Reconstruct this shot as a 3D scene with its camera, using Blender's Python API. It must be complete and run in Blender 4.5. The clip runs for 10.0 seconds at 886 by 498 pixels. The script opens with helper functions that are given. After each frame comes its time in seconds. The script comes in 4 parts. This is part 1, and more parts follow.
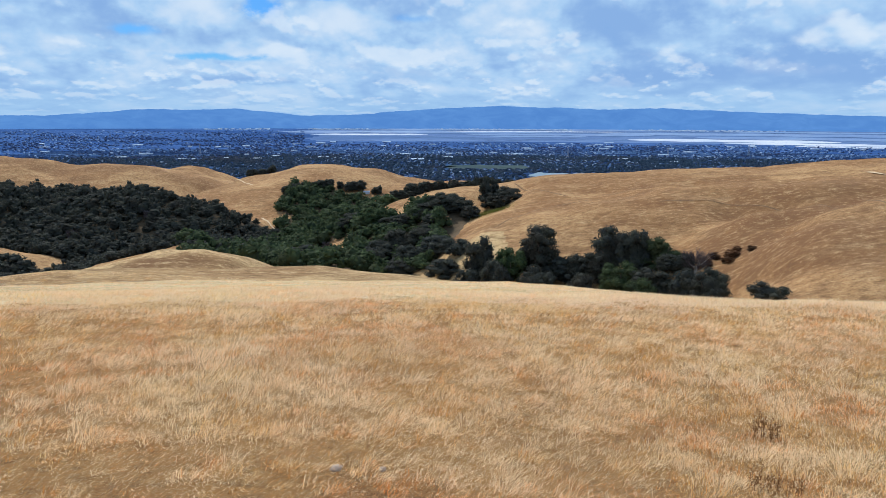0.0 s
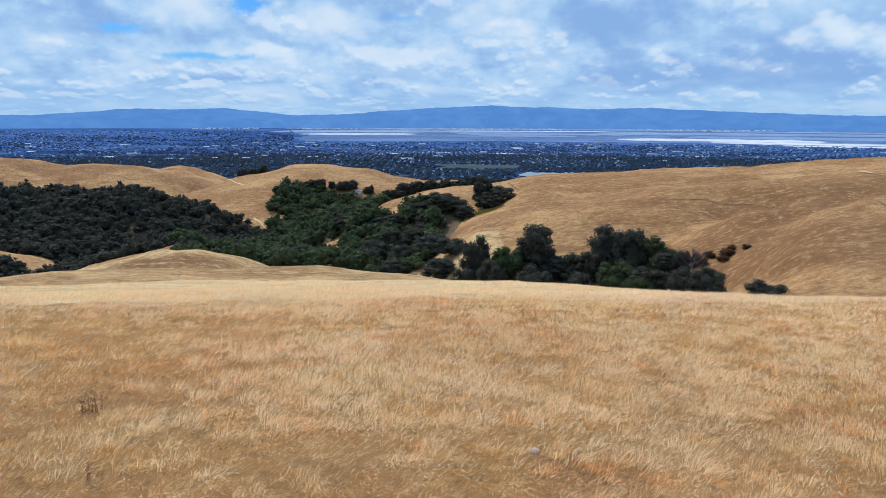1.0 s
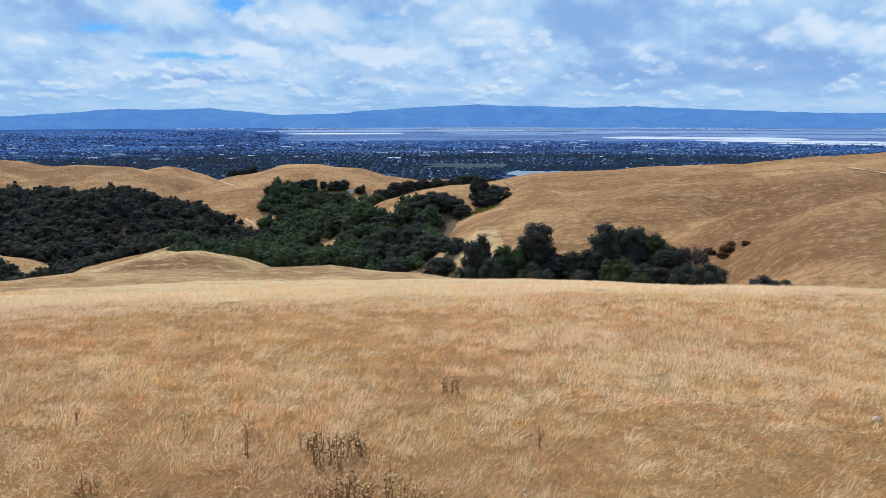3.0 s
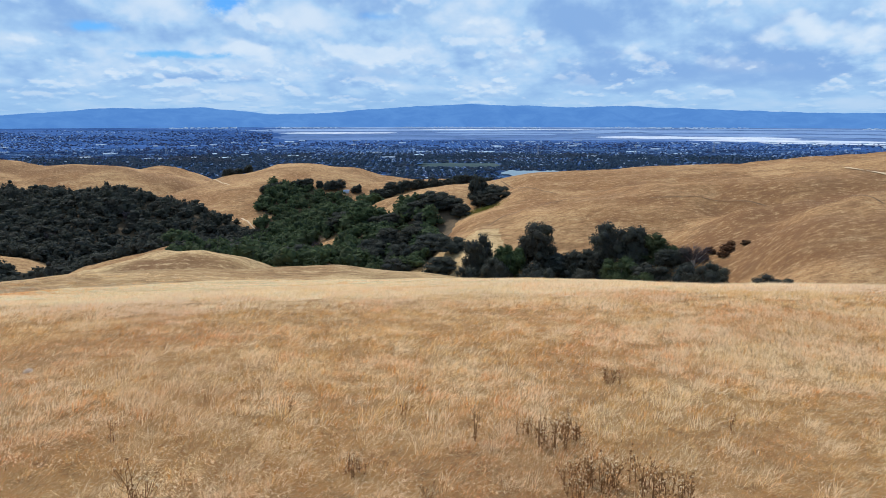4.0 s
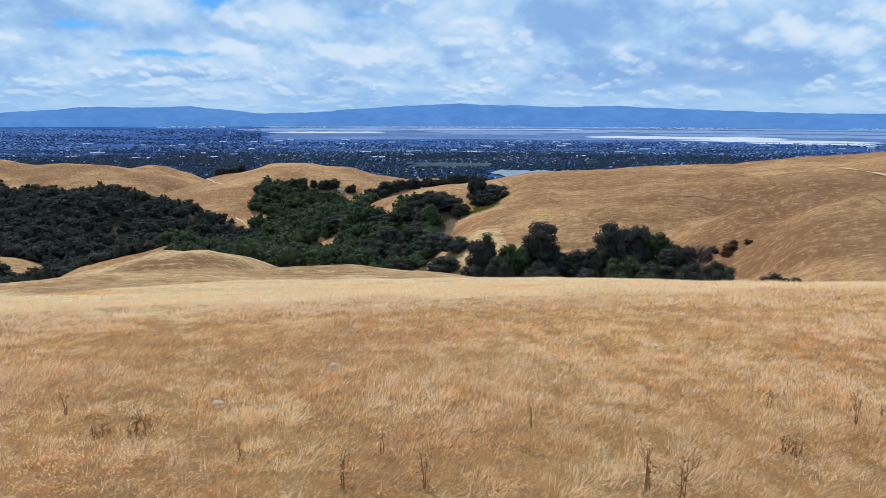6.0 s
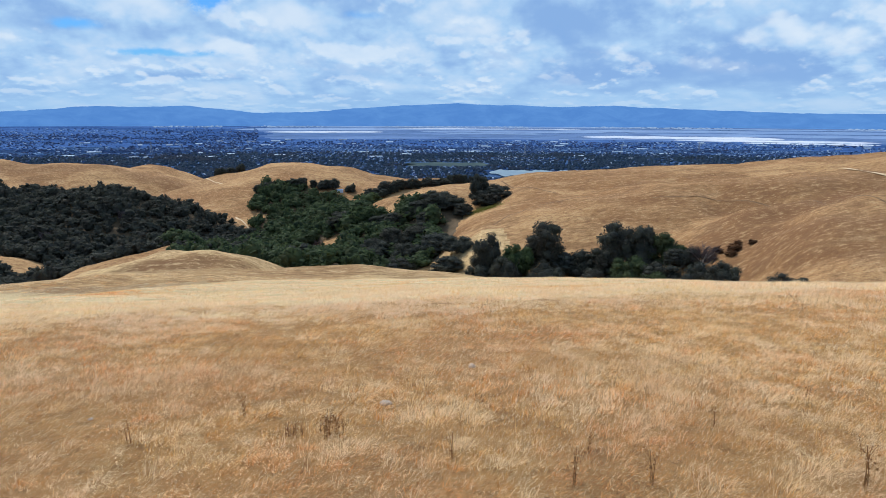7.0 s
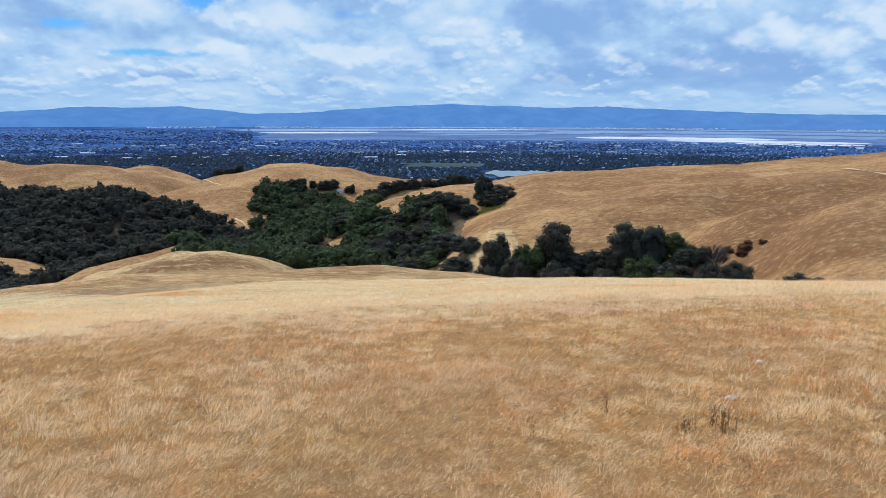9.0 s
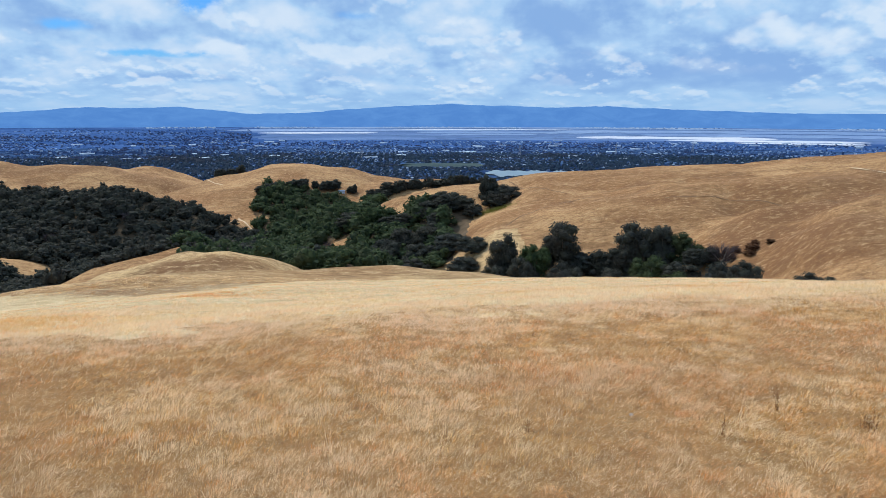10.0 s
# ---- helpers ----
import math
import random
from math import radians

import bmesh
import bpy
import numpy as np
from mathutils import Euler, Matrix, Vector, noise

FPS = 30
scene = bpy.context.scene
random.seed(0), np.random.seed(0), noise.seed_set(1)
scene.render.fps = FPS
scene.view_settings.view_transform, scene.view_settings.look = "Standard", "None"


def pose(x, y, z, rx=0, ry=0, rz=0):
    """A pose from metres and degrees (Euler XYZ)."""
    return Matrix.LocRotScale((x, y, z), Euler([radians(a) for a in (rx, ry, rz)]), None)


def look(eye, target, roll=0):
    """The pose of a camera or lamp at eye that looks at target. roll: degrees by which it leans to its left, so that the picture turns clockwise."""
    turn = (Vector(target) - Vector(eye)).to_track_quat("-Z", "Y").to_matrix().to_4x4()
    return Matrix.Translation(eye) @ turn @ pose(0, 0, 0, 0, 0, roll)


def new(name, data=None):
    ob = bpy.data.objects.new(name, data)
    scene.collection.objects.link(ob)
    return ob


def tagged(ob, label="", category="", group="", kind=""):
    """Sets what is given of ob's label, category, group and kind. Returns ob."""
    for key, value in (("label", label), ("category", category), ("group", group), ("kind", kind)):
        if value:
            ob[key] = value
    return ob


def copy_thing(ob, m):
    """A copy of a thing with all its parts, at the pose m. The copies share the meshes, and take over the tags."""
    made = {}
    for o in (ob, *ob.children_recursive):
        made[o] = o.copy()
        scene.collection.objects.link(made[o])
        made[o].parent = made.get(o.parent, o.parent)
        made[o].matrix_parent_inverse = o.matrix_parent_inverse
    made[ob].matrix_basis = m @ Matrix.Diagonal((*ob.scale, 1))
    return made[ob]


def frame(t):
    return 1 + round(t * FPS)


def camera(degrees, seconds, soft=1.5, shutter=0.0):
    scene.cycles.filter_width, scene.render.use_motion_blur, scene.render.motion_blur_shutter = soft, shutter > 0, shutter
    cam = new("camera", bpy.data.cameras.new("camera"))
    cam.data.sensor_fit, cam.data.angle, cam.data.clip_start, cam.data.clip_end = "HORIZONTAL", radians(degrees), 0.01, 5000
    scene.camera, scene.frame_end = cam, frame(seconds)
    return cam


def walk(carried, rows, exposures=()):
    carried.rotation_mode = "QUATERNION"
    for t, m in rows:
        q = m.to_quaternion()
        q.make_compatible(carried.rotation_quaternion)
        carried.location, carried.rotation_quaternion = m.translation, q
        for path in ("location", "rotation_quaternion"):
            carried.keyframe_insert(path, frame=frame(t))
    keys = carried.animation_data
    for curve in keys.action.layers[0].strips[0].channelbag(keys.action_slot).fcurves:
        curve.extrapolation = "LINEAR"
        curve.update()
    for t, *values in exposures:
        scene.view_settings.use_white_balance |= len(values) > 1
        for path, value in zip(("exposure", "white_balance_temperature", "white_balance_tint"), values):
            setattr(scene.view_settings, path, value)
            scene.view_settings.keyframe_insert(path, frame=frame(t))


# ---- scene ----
cam = camera(65.5, 10.0, soft=0.75)
PATH = [
    (0, (-1.173, 2.135, 3.96), (-1.172, 4.101, 3.591), 0.2),
    (0.5, (-2.568, 1.918, 3.974), (-2.551, 3.884, 3.604), 0.2),
    (1, (-3.955, 1.619, 3.995), (-3.923, 3.585, 3.625), 0.2),
    (1.5, (-5.366, 1.31, 4.032), (-5.322, 3.275, 3.662), 0.1),
    (2, (-6.818, 0.988, 4.093), (-6.764, 2.952, 3.723), 0.1),
    (2.5, (-8.282, 0.714, 4.151), (-8.22, 2.678, 3.78), 0.0),
    (4, (-12.959, -0.196, 4.338), (-12.868, 1.767, 3.964), 0.0),
    (4.5, (-14.53, -0.364, 4.379), (-14.431, 1.599, 4.005), 0.1),
    (5, (-16.114, -0.532, 4.42), (-16.006, 1.43, 4.045), 0.1),
    (5.5, (-17.673, -0.641, 4.453), (-17.555, 1.32, 4.078), 0.1),
    (7, (-22.139, -0.828, 4.64), (-22.005, 1.132, 4.264), 0.2),
    (7.5, (-23.777, -0.681, 4.591), (-23.637, 1.278, 4.217), 0.2),
    (8, (-25.379, -0.552, 4.565), (-25.233, 1.407, 4.191), 0.2),
    (8.5, (-26.952, -0.51, 4.56), (-26.801, 1.449, 4.187), 0.2),
    (9, (-28.5, -0.474, 4.577), (-28.347, 1.485, 4.203), 0.2),
    (9.5, (-30.044, -0.438, 4.6), (-29.89, 1.52, 4.227), 0.1),
    (10, (-31.601, -0.467, 4.663), (-31.446, 1.491, 4.289), 0.1),
]
walk(cam, [(t, look(eye, target, roll)) for t, eye, target, roll in PATH])

# ---- world and sun ----
SUN_AZ, SUN_EL = radians(-34), radians(50)


def node(nt, kind, *links):
    n = nt.nodes.new(kind)
    for key, value in links:
        if hasattr(value, "is_output"):
            nt.links.new(value, n.inputs[key])
        else:
            n.inputs[key].default_value = value
    return n


def calc(nt, op, a, b=0.0, c=0.0, clamp=False):
    n = node(nt, "ShaderNodeMath", (0, a), (1, b), (2, c))
    n.operation, n.use_clamp = op, clamp
    return n.outputs[0]


def smooth(nt, v, a, b, lo=0.0, hi=1.0):
    n = node(nt, "ShaderNodeMapRange", (0, v), (1, a), (2, b), (3, lo), (4, hi))
    n.interpolation_type = "SMOOTHSTEP"
    return n.outputs[0]


def mixed(nt, f, a, b, how="MIX"):
    n = nt.nodes.new("ShaderNodeMix")
    n.data_type, n.blend_type = "RGBA", how
    for key, value in ((0, f), (6, a), (7, b)):
        if hasattr(value, "is_output"):
            nt.links.new(value, n.inputs[key])
        else:
            n.inputs[key].default_value = (*value, 1) if isinstance(value, tuple) else value
    return n.outputs[2]


def fuzz(nt, vec, scale, detail=4.0, rough=0.55, warp=0.0):
    n = node(nt, "ShaderNodeTexNoise", ("Vector", vec), ("Scale", scale), ("Detail", detail), ("Roughness", rough), ("Distortion", warp))
    return n.outputs["Fac"]


def make_world():
    world = bpy.data.worlds.new("sky")
    scene.world = world
    world.use_nodes = True
    nt = world.node_tree
    nt.nodes.clear()
    co = nt.nodes.new("ShaderNodeTexCoord").outputs["Generated"]
    sep = node(nt, "ShaderNodeSeparateXYZ", (0, co))
    x, y, z = sep.outputs
    sky = nt.nodes.new("ShaderNodeTexSky")
    sky.sky_type, sky.sun_disc = "NISHITA", False
    sky.sun_elevation, sky.sun_rotation = SUN_EL, SUN_AZ
    up = calc(nt, "MAXIMUM", z, 0.0)
    q = calc(nt, "DIVIDE", 1.0, calc(nt, "ADD", up, 0.075))
    flat = node(nt, "ShaderNodeCombineXYZ", (0, calc(nt, "MULTIPLY", x, q)), (1, calc(nt, "MULTIPLY", y, q)), (2, 0.0)).outputs[0]
    az = calc(nt, "MULTIPLY", calc(nt, "ARCTAN2", x, y), 180 / math.pi)
    el = calc(nt, "MULTIPLY", calc(nt, "ARCSINE", z), 180 / math.pi)
    view = node(nt, "ShaderNodeCombineXYZ", (0, calc(nt, "MULTIPLY", az, 0.15)), (1, calc(nt, "MULTIPLY", calc(nt, "POWER", calc(nt, "MAXIMUM", el, 0.02), 0.5), 1.15)), (2, 1.7)).outputs[0]
    deck = fuzz(nt, flat, 0.55, 9, 0.55, 0.3)

    def billow(vec):
        """Heaped cloud: rounded cells over broad noise."""
        cells = node(nt, "ShaderNodeTexVoronoi", ("Vector", vec), ("Scale", 1.05), ("Detail", 4.0), ("Roughness", 0.5))
        cells.feature = "SMOOTH_F1"
        cells.inputs["Smoothness"].default_value = 0.6
        heap = calc(nt, "SUBTRACT", 0.95, calc(nt, "MULTIPLY", cells.outputs["Distance"], 0.9))
        return calc(nt, "ADD", calc(nt, "MULTIPLY", heap, 0.45), calc(nt, "MULTIPLY", fuzz(nt, vec, 0.7, 9, 0.55), 0.55))

    puff = billow(view)
    fine = fuzz(nt, view, 5.0, 8, 0.6)
    ragged = calc(nt, "MULTIPLY", calc(nt, "SUBTRACT", fine, 0.5), 2.6)
    ragged2 = calc(nt, "MULTIPLY", calc(nt, "SUBTRACT", puff, 0.5), 2.6)

    def spots(rows):
        """Soft patches of sky: bearing, height, half width, half height in degrees, weight."""
        total = 0.0
        for a, e, wa, we, k in rows:
            u = calc(nt, "DIVIDE", calc(nt, "ADD", calc(nt, "SUBTRACT", az, a), calc(nt, "MULTIPLY", ragged, 0.6 * wa)), wa)
            v = calc(nt, "DIVIDE", calc(nt, "ADD", calc(nt, "SUBTRACT", el, e), calc(nt, "MULTIPLY", calc(nt, "ADD", ragged2, calc(nt, "MULTIPLY", ragged, 0.6)), 0.9 * we)), we)
            g = calc(nt, "EXPONENT", calc(nt, "MULTIPLY", calc(nt, "ADD", calc(nt, "MULTIPLY", u, u), calc(nt, "MULTIPLY", v, v)), -1.0))
            total = calc(nt, "MULTIPLY_ADD", g, k, total)
        return total

    gaps = spots(((-17.0, 4.5, 6.5, 0.42, 0.85), (-14.2, 7.9, 1.5, 1.2, 0.9), (-9.6, 9.2, 2.2, 0.5, 0.9), (-19.0, 9.2, 2.2, 0.35, 0.8),
                  (-23.0, 6.1, 1.8, 0.45, 0.55), (0.6, 4.7, 3.0, 0.4, 0.4), (-2.0, 7.6, 2.5, 0.35, 0.35)))
    greys = spots(((-28.5, 6.8, 4.5, 1.5, 0.9), (-17.0, 2.7, 4.5, 0.45, 0.6), (-28.0, 3.2, 3.0, 0.7, 0.5), (13.5, 6.6, 6.5, 1.1, 0.85), (22.0, 4.6, 8.0, 0.5, 0.7),
                   (26.0, 3.2, 10.0, 1.0, 0.85), (-16.0, 5.4, 5.0, 0.35, 0.35), (9.0, 5.9, 3.0, 0.4, 0.4), (22.0, 2.4, 16.0, 1.4, 0.6), (27.0, 8.0, 7.0, 2.0, 0.4)))
    whites = spots(((-19.0, 6.9, 4.0, 0.9, 0.6), (-10.0, 7.2, 3.0, 1.0, 0.6), (-22.0, 5.6, 1.5, 0.35, 0.4), (-17.5, 3.3, 1.0, 0.4, 0.5), (13.0, 5.3, 6.0, 0.45, 0.5), (0.0, 6.2, 6.0, 1.4, 0.25)))
    shade = calc(nt, "ADD", calc(nt, "MULTIPLY", deck, 0.25), calc(nt, "MULTIPLY", puff, 0.75))
    shade = calc(nt, "MULTIPLY_ADD", calc(nt, "SUBTRACT", fine, 0.5), 0.10, shade)
    above = node(nt, "ShaderNodeVectorMath", (0, view), (1, (0.05, 0.17, 0.0))).outputs[0]
    lit = calc(nt, "SUBTRACT", puff, billow(above))
    shade = calc(nt, "MULTIPLY_ADD", lit, 0.55, shade)
    shade = calc(nt, "MULTIPLY_ADD", whites, 0.16, calc(nt, "MULTIPLY_ADD", greys, -0.17, shade))
    tone = node(nt, "ShaderNodeValToRGB", (0, smooth(nt, shade, 0.12, 0.62)))
    ramp_ = tone.color_ramp
    ramp_.elements[0].position, ramp_.elements[0].color = 0.0, (0.25, 0.44, 0.78, 1)
    ramp_.elements[1].position, ramp_.elements[1].color = 1.0, (0.63, 0.77, 0.94, 1)
    mid = ramp_.elements.new(0.45)
    mid.color = (0.40, 0.62, 0.90, 1)
    clear = calc(nt, "MAXIMUM", smooth(nt, calc(nt, "MULTIPLY_ADD", calc(nt, "SUBTRACT", puff, 0.30), -1.5, gaps), 0.26, 0.85), calc(nt, "MULTIPLY", smooth(nt, deck, 0.36, 0.26), smooth(nt, el, 11, 20)))
    blue = mixed(nt, 1.0, sky.outputs[0], (0.022, 0.060, 0.115), "MULTIPLY")
    col = mixed(nt, clear, tone.outputs[0], blue)

    def heaps(col, size, depth, cut, fade, strength):
        """One bank of cumulus: crisp lit crowns, soft grey feet."""
        vec = node(nt, "ShaderNodeMapping", ("Vector", view), ("Scale", (size, size, 1)), ("Location", (depth, depth * 0.7, depth))).outputs[0]
        over = node(nt, "ShaderNodeVectorMath", (0, vec), (1, (0.03, 0.16, 0.0))).outputs[0]
        d, e = billow(vec), billow(over)
        light = smooth(nt, calc(nt, "SUBTRACT", d, e), -0.07, 0.09)
        face = node(nt, "ShaderNodeValToRGB", (0, light))
        r = face.color_ramp
        r.elements[0].color, r.elements[1].color = (0.30, 0.50, 0.82, 1), (0.74, 0.85, 0.97, 1)
        r.elements.new(0.5).color = (0.44, 0.655, 0.92, 1)
        mask = calc(nt, "MULTIPLY", smooth(nt, calc(nt, "MULTIPLY_ADD", greys, -0.06, calc(nt, "MULTIPLY_ADD", gaps, -0.12, d)), cut, cut + 0.09, 0, strength), fade)
        return mixed(nt, mask, col, face.outputs[0])

    col = heaps(col, 1.9, 4.3, 0.30, smooth(nt, el, 5.5, 3.0), 0.65)
    col = heaps(col, 1.2, 12.9, 0.33, smooth(nt, el, 1.8, 4.0), 0.55)
    col = heaps(col, 0.62, 8.1, 0.32, smooth(nt, el, 2.8, 5.5), 0.7)
    haze = smooth(nt, el, 3.6, 0.2, 0.0, 0.6)
    col = mixed(nt, haze, col, (0.33, 0.56, 0.85))
    col = mixed(nt, smooth(nt, el, -0.2, -3.0), col, (0.12, 0.13, 0.12))
    bg = node(nt, "ShaderNodeBackground", ("Color", col), ("Strength", 1.0))
    out = nt.nodes.new("ShaderNodeOutputWorld")
    nt.links.new(bg.outputs[0], out.inputs[0])


make_world()
sun = new("sun", bpy.data.lights.new("sun", "SUN"))
sun.data.energy, sun.data.angle, sun.data.color = 3.9, radians(0.8), (1.0, 0.95, 0.86)
sun.matrix_world = look((math.sin(SUN_AZ) * math.cos(SUN_EL), math.cos(SUN_AZ) * math.cos(SUN_EL), math.sin(SUN_EL)), (0, 0, 0))


# ---- materials ----
def material(name):
    m = bpy.data.materials.new(name)
    m.use_nodes = True
    nt = m.node_tree
    return m, nt, nt.nodes["Principled BSDF"]


def place(nt):
    return nt.nodes.new("ShaderNodeNewGeometry").outputs["Position"]


def bumped(nt, bsdf, height, distance, strength=1.0):
    b = node(nt, "ShaderNodeBump", ("Height", height), ("Distance", distance), ("Strength", strength))
    nt.links.new(b.outputs[0], bsdf.inputs["Normal"])


def stretched(nt, vec, sx, sy, sz, turn=0.0):
    n = node(nt, "ShaderNodeMapping", ("Vector", vec), ("Scale", (sx, sy, sz)), ("Rotation", (0, 0, turn)))
    return n.outputs[0]


def make_hill_grass(name="dry_hill_grass", low=(0.285, 0.145, 0.062), high=(0.47, 0.275, 0.128), dark=(0.175, 0.092, 0.046), pale=(0.57, 0.385, 0.205), amount=0.62, shade_weed_spots=()):
    m, nt, b = material(name)
    p = place(nt)
    broad = fuzz(nt, stretched(nt, p, 0.7, 1, 1, 0.2), 0.014, 7, 0.62, 0.8)
    mid = fuzz(nt, stretched(nt, p, 0.45, 1, 1.4, 0.1), 0.075, 8, 0.72, 0.4)
    tuft = fuzz(nt, stretched(nt, p, 0.5, 1, 1, -0.1), 0.55, 6, 0.75, 0.3)
    fine = fuzz(nt, p, 1.7, 5, 0.75)
    col = mixed(nt, smooth(nt, broad, 0.42, 0.58), low, high)
    col = mixed(nt, smooth(nt, mid, 0.47, 0.64, 0, amount), col, dark)
    col = mixed(nt, smooth(nt, mid, 0.49, 0.33, 0, 0.45), col, pale)
    for x, y, rx, ry, k in shade_weed_spots:
        # ragged brown patch: painted hillside shade on HILL, taller weeds on OAT, KNOLL
        q = node(nt, "ShaderNodeMapping", ("Vector", p), ("Location", (-x / rx, -y / ry, 0)), ("Scale", (1 / rx, 1 / ry, 0))).outputs[0]
        far = node(nt, "ShaderNodeVectorMath", (0, q))
        far.operation = "LENGTH"
        edge = calc(nt, "ADD", far.outputs["Value"], calc(nt, "MULTIPLY", calc(nt, "SUBTRACT", calc(nt, "ADD", broad, mid), 1.0), 3.2))
        col = mixed(nt, smooth(nt, edge, 1.35, 0.35, 0, k), col, (0.19, 0.095, 0.045))
    col = mixed(nt, smooth(nt, tuft, 0.48, 0.66, 0, 0.75), col, dark)
    col = mixed(nt, smooth(nt, tuft, 0.49, 0.34, 0, 0.65), col, pale)
    col = mixed(nt, smooth(nt, fine, 0.42, 0.7, 0, 0.6), col, dark)
    nt.links.new(col, b.inputs["Base Color"])
    b.inputs["Roughness"].default_value = 0.95
    b.inputs["Specular IOR Level"].default_value = 0.1
    bumped(nt, b, calc(nt, "ADD", fuzz(nt, p, 0.7, 6, 0.75), calc(nt, "MULTIPLY", mid, 1.2)), 0.9, 0.9)
    return m


def make_thatch():
    m, nt, b = material("matted_thatch")
    p = place(nt)
    a = fuzz(nt, p, 0.55, 6, 0.6, 0.4)
    s = fuzz(nt, stretched(nt, p, 1, 6, 1, 0.7), 16, 5, 0.7, 0.6)
    s2 = fuzz(nt, stretched(nt, p, 7, 1, 1, 0.3), 13, 5, 0.7, 0.6)
    lumps = fuzz(nt, p, 3.5, 5, 0.7, 0.4)
    col = mixed(nt, smooth(nt, a, 0.35, 0.66), (0.54, 0.28, 0.105), (0.40, 0.20, 0.075))
    col = mixed(nt, smooth(nt, lumps, 0.47, 0.68, 0, 0.6), col, (0.19, 0.105, 0.045))
    col = mixed(nt, smooth(nt, s, 0.50, 0.64, 0, 0.85), col, (0.62, 0.45, 0.25))
    col = mixed(nt, smooth(nt, s2, 0.52, 0.64, 0, 0.8), col, (0.56, 0.38, 0.19))
    col = mixed(nt, smooth(nt, fuzz(nt, p, 0.9, 5, 0.65, 0.5), 0.60, 0.74, 0, 0.4), col, (0.30, 0.205, 0.135))
    nt.links.new(col, b.inputs["Base Color"])
    b.inputs["Roughness"].default_value = 0.95
    b.inputs["Specular IOR Level"].default_value = 0.1
    bumped(nt, b, calc(nt, "ADD", calc(nt, "ADD", s, s2), lumps), 0.06)
    return m


def make_blades(name, tint=(1, 1, 1), flick=1.0):
    """Blade colour: u picks the tuft's kind, v climbs the blade, a second map holds each blade's own chance."""
    m, nt, b = material(name)
    p = place(nt)
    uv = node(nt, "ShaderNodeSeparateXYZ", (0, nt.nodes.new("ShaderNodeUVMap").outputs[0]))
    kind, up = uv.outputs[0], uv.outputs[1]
    chance_map = nt.nodes.new("ShaderNodeUVMap")
    chance_map.uv_map = "chance"
    chance = node(nt, "ShaderNodeSeparateXYZ", (0, chance_map.outputs[0])).outputs[0]
    tone = node(nt, "ShaderNodeValToRGB", (0, kind))
    el = tone.color_ramp.elements
    el[0].position, el[0].color = 0.0, (0.17, 0.10, 0.045, 1)
    el[1].position, el[1].color = 1.0, (0.96, 0.73, 0.46, 1)
    for at, c in ((0.18, (0.52, 0.265, 0.080)), (0.36, (0.72, 0.315, 0.095)), (0.52, (0.82, 0.435, 0.150)), (0.72, (0.92, 0.64, 0.32))):
        el.new(at).color = (*c, 1)
    hue = mixed(nt, smooth(nt, fuzz(nt, p, 0.22, 5, 0.6, 0.6), 0.42, 0.58), (1.0, 0.95, 0.70), (1.10, 0.88, 0.74))
    col = mixed(nt, smooth(nt, kind, 0.95, 0.55, 0.2, 0.95), tone.outputs[0], hue, "MULTIPLY")
    col = mixed(nt, smooth(nt, fuzz(nt, p, 0.12, 4, 0.6, 0.5), 0.50, 0.62, 0, 0.35 * flick), col, (0.56, 0.27, 0.11))
    col = mixed(nt, smooth(nt, chance, 0.62, 0.95, 0, 0.8 * flick), col, (0.98, 0.80, 0.53))
    col = mixed(nt, smooth(nt, chance, 0.33, 0.02, 0, 0.8 * flick), col, (0.20, 0.10, 0.04))
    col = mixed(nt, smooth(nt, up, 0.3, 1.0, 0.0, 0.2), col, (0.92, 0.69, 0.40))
    col = mixed(nt, 1.0, col, tint, "MULTIPLY")
    nt.links.new(col, b.inputs["Base Color"])
    b.inputs["Roughness"].default_value = 0.6
    b.inputs["Specular IOR Level"].default_value = 0.25
    thin = node(nt, "ShaderNodeBsdfTranslucent", ("Color", col))
    mix = node(nt, "ShaderNodeMixShader", (0, 0.4), (1, b.outputs[0]), (2, thin.outputs[0]))
    nt.links.new(mix.outputs[0], nt.nodes["Material Output"].inputs[0])
    return m


def make_leaves(name, dark, light, scale=0.35):
    m, nt, b = material(name)
    p = place(nt)
    isl = nt.nodes.new("ShaderNodeNewGeometry").outputs["Random Per Island"]
    obj = nt.nodes.new("ShaderNodeObjectInfo").outputs["Random"]
    f = calc(nt, "ADD", calc(nt, "MULTIPLY", isl, 0.55), calc(nt, "MULTIPLY", fuzz(nt, p, scale, 3), 0.6))
    col = mixed(nt, smooth(nt, f, 0.25, 0.85), dark, light)
    col = mixed(nt, calc(nt, "MULTIPLY", obj, 0.35), col, (0.045, 0.040, 0.026))
    col = mixed(nt, smooth(nt, fuzz(nt, p, scale * 0.22, 2), 0.5, 0.66, 0, 0.6), col, tuple(0.5 * a + 0.5 * b for a, b in zip(light, (0.05, 0.032, 0.03))))
    nt.links.new(col, b.inputs["Base Color"])
    b.inputs["Roughness"].default_value = 0.75
    b.inputs["Specular IOR Level"].default_value = 0.05
    thin = node(nt, "ShaderNodeBsdfTranslucent", ("Color", col))
    mix = node(nt, "ShaderNodeMixShader", (0, 0.35), (1, b.outputs[0]), (2, thin.outputs[0]))
    nt.links.new(mix.outputs[0], nt.nodes["Material Output"].inputs[0])
    return m


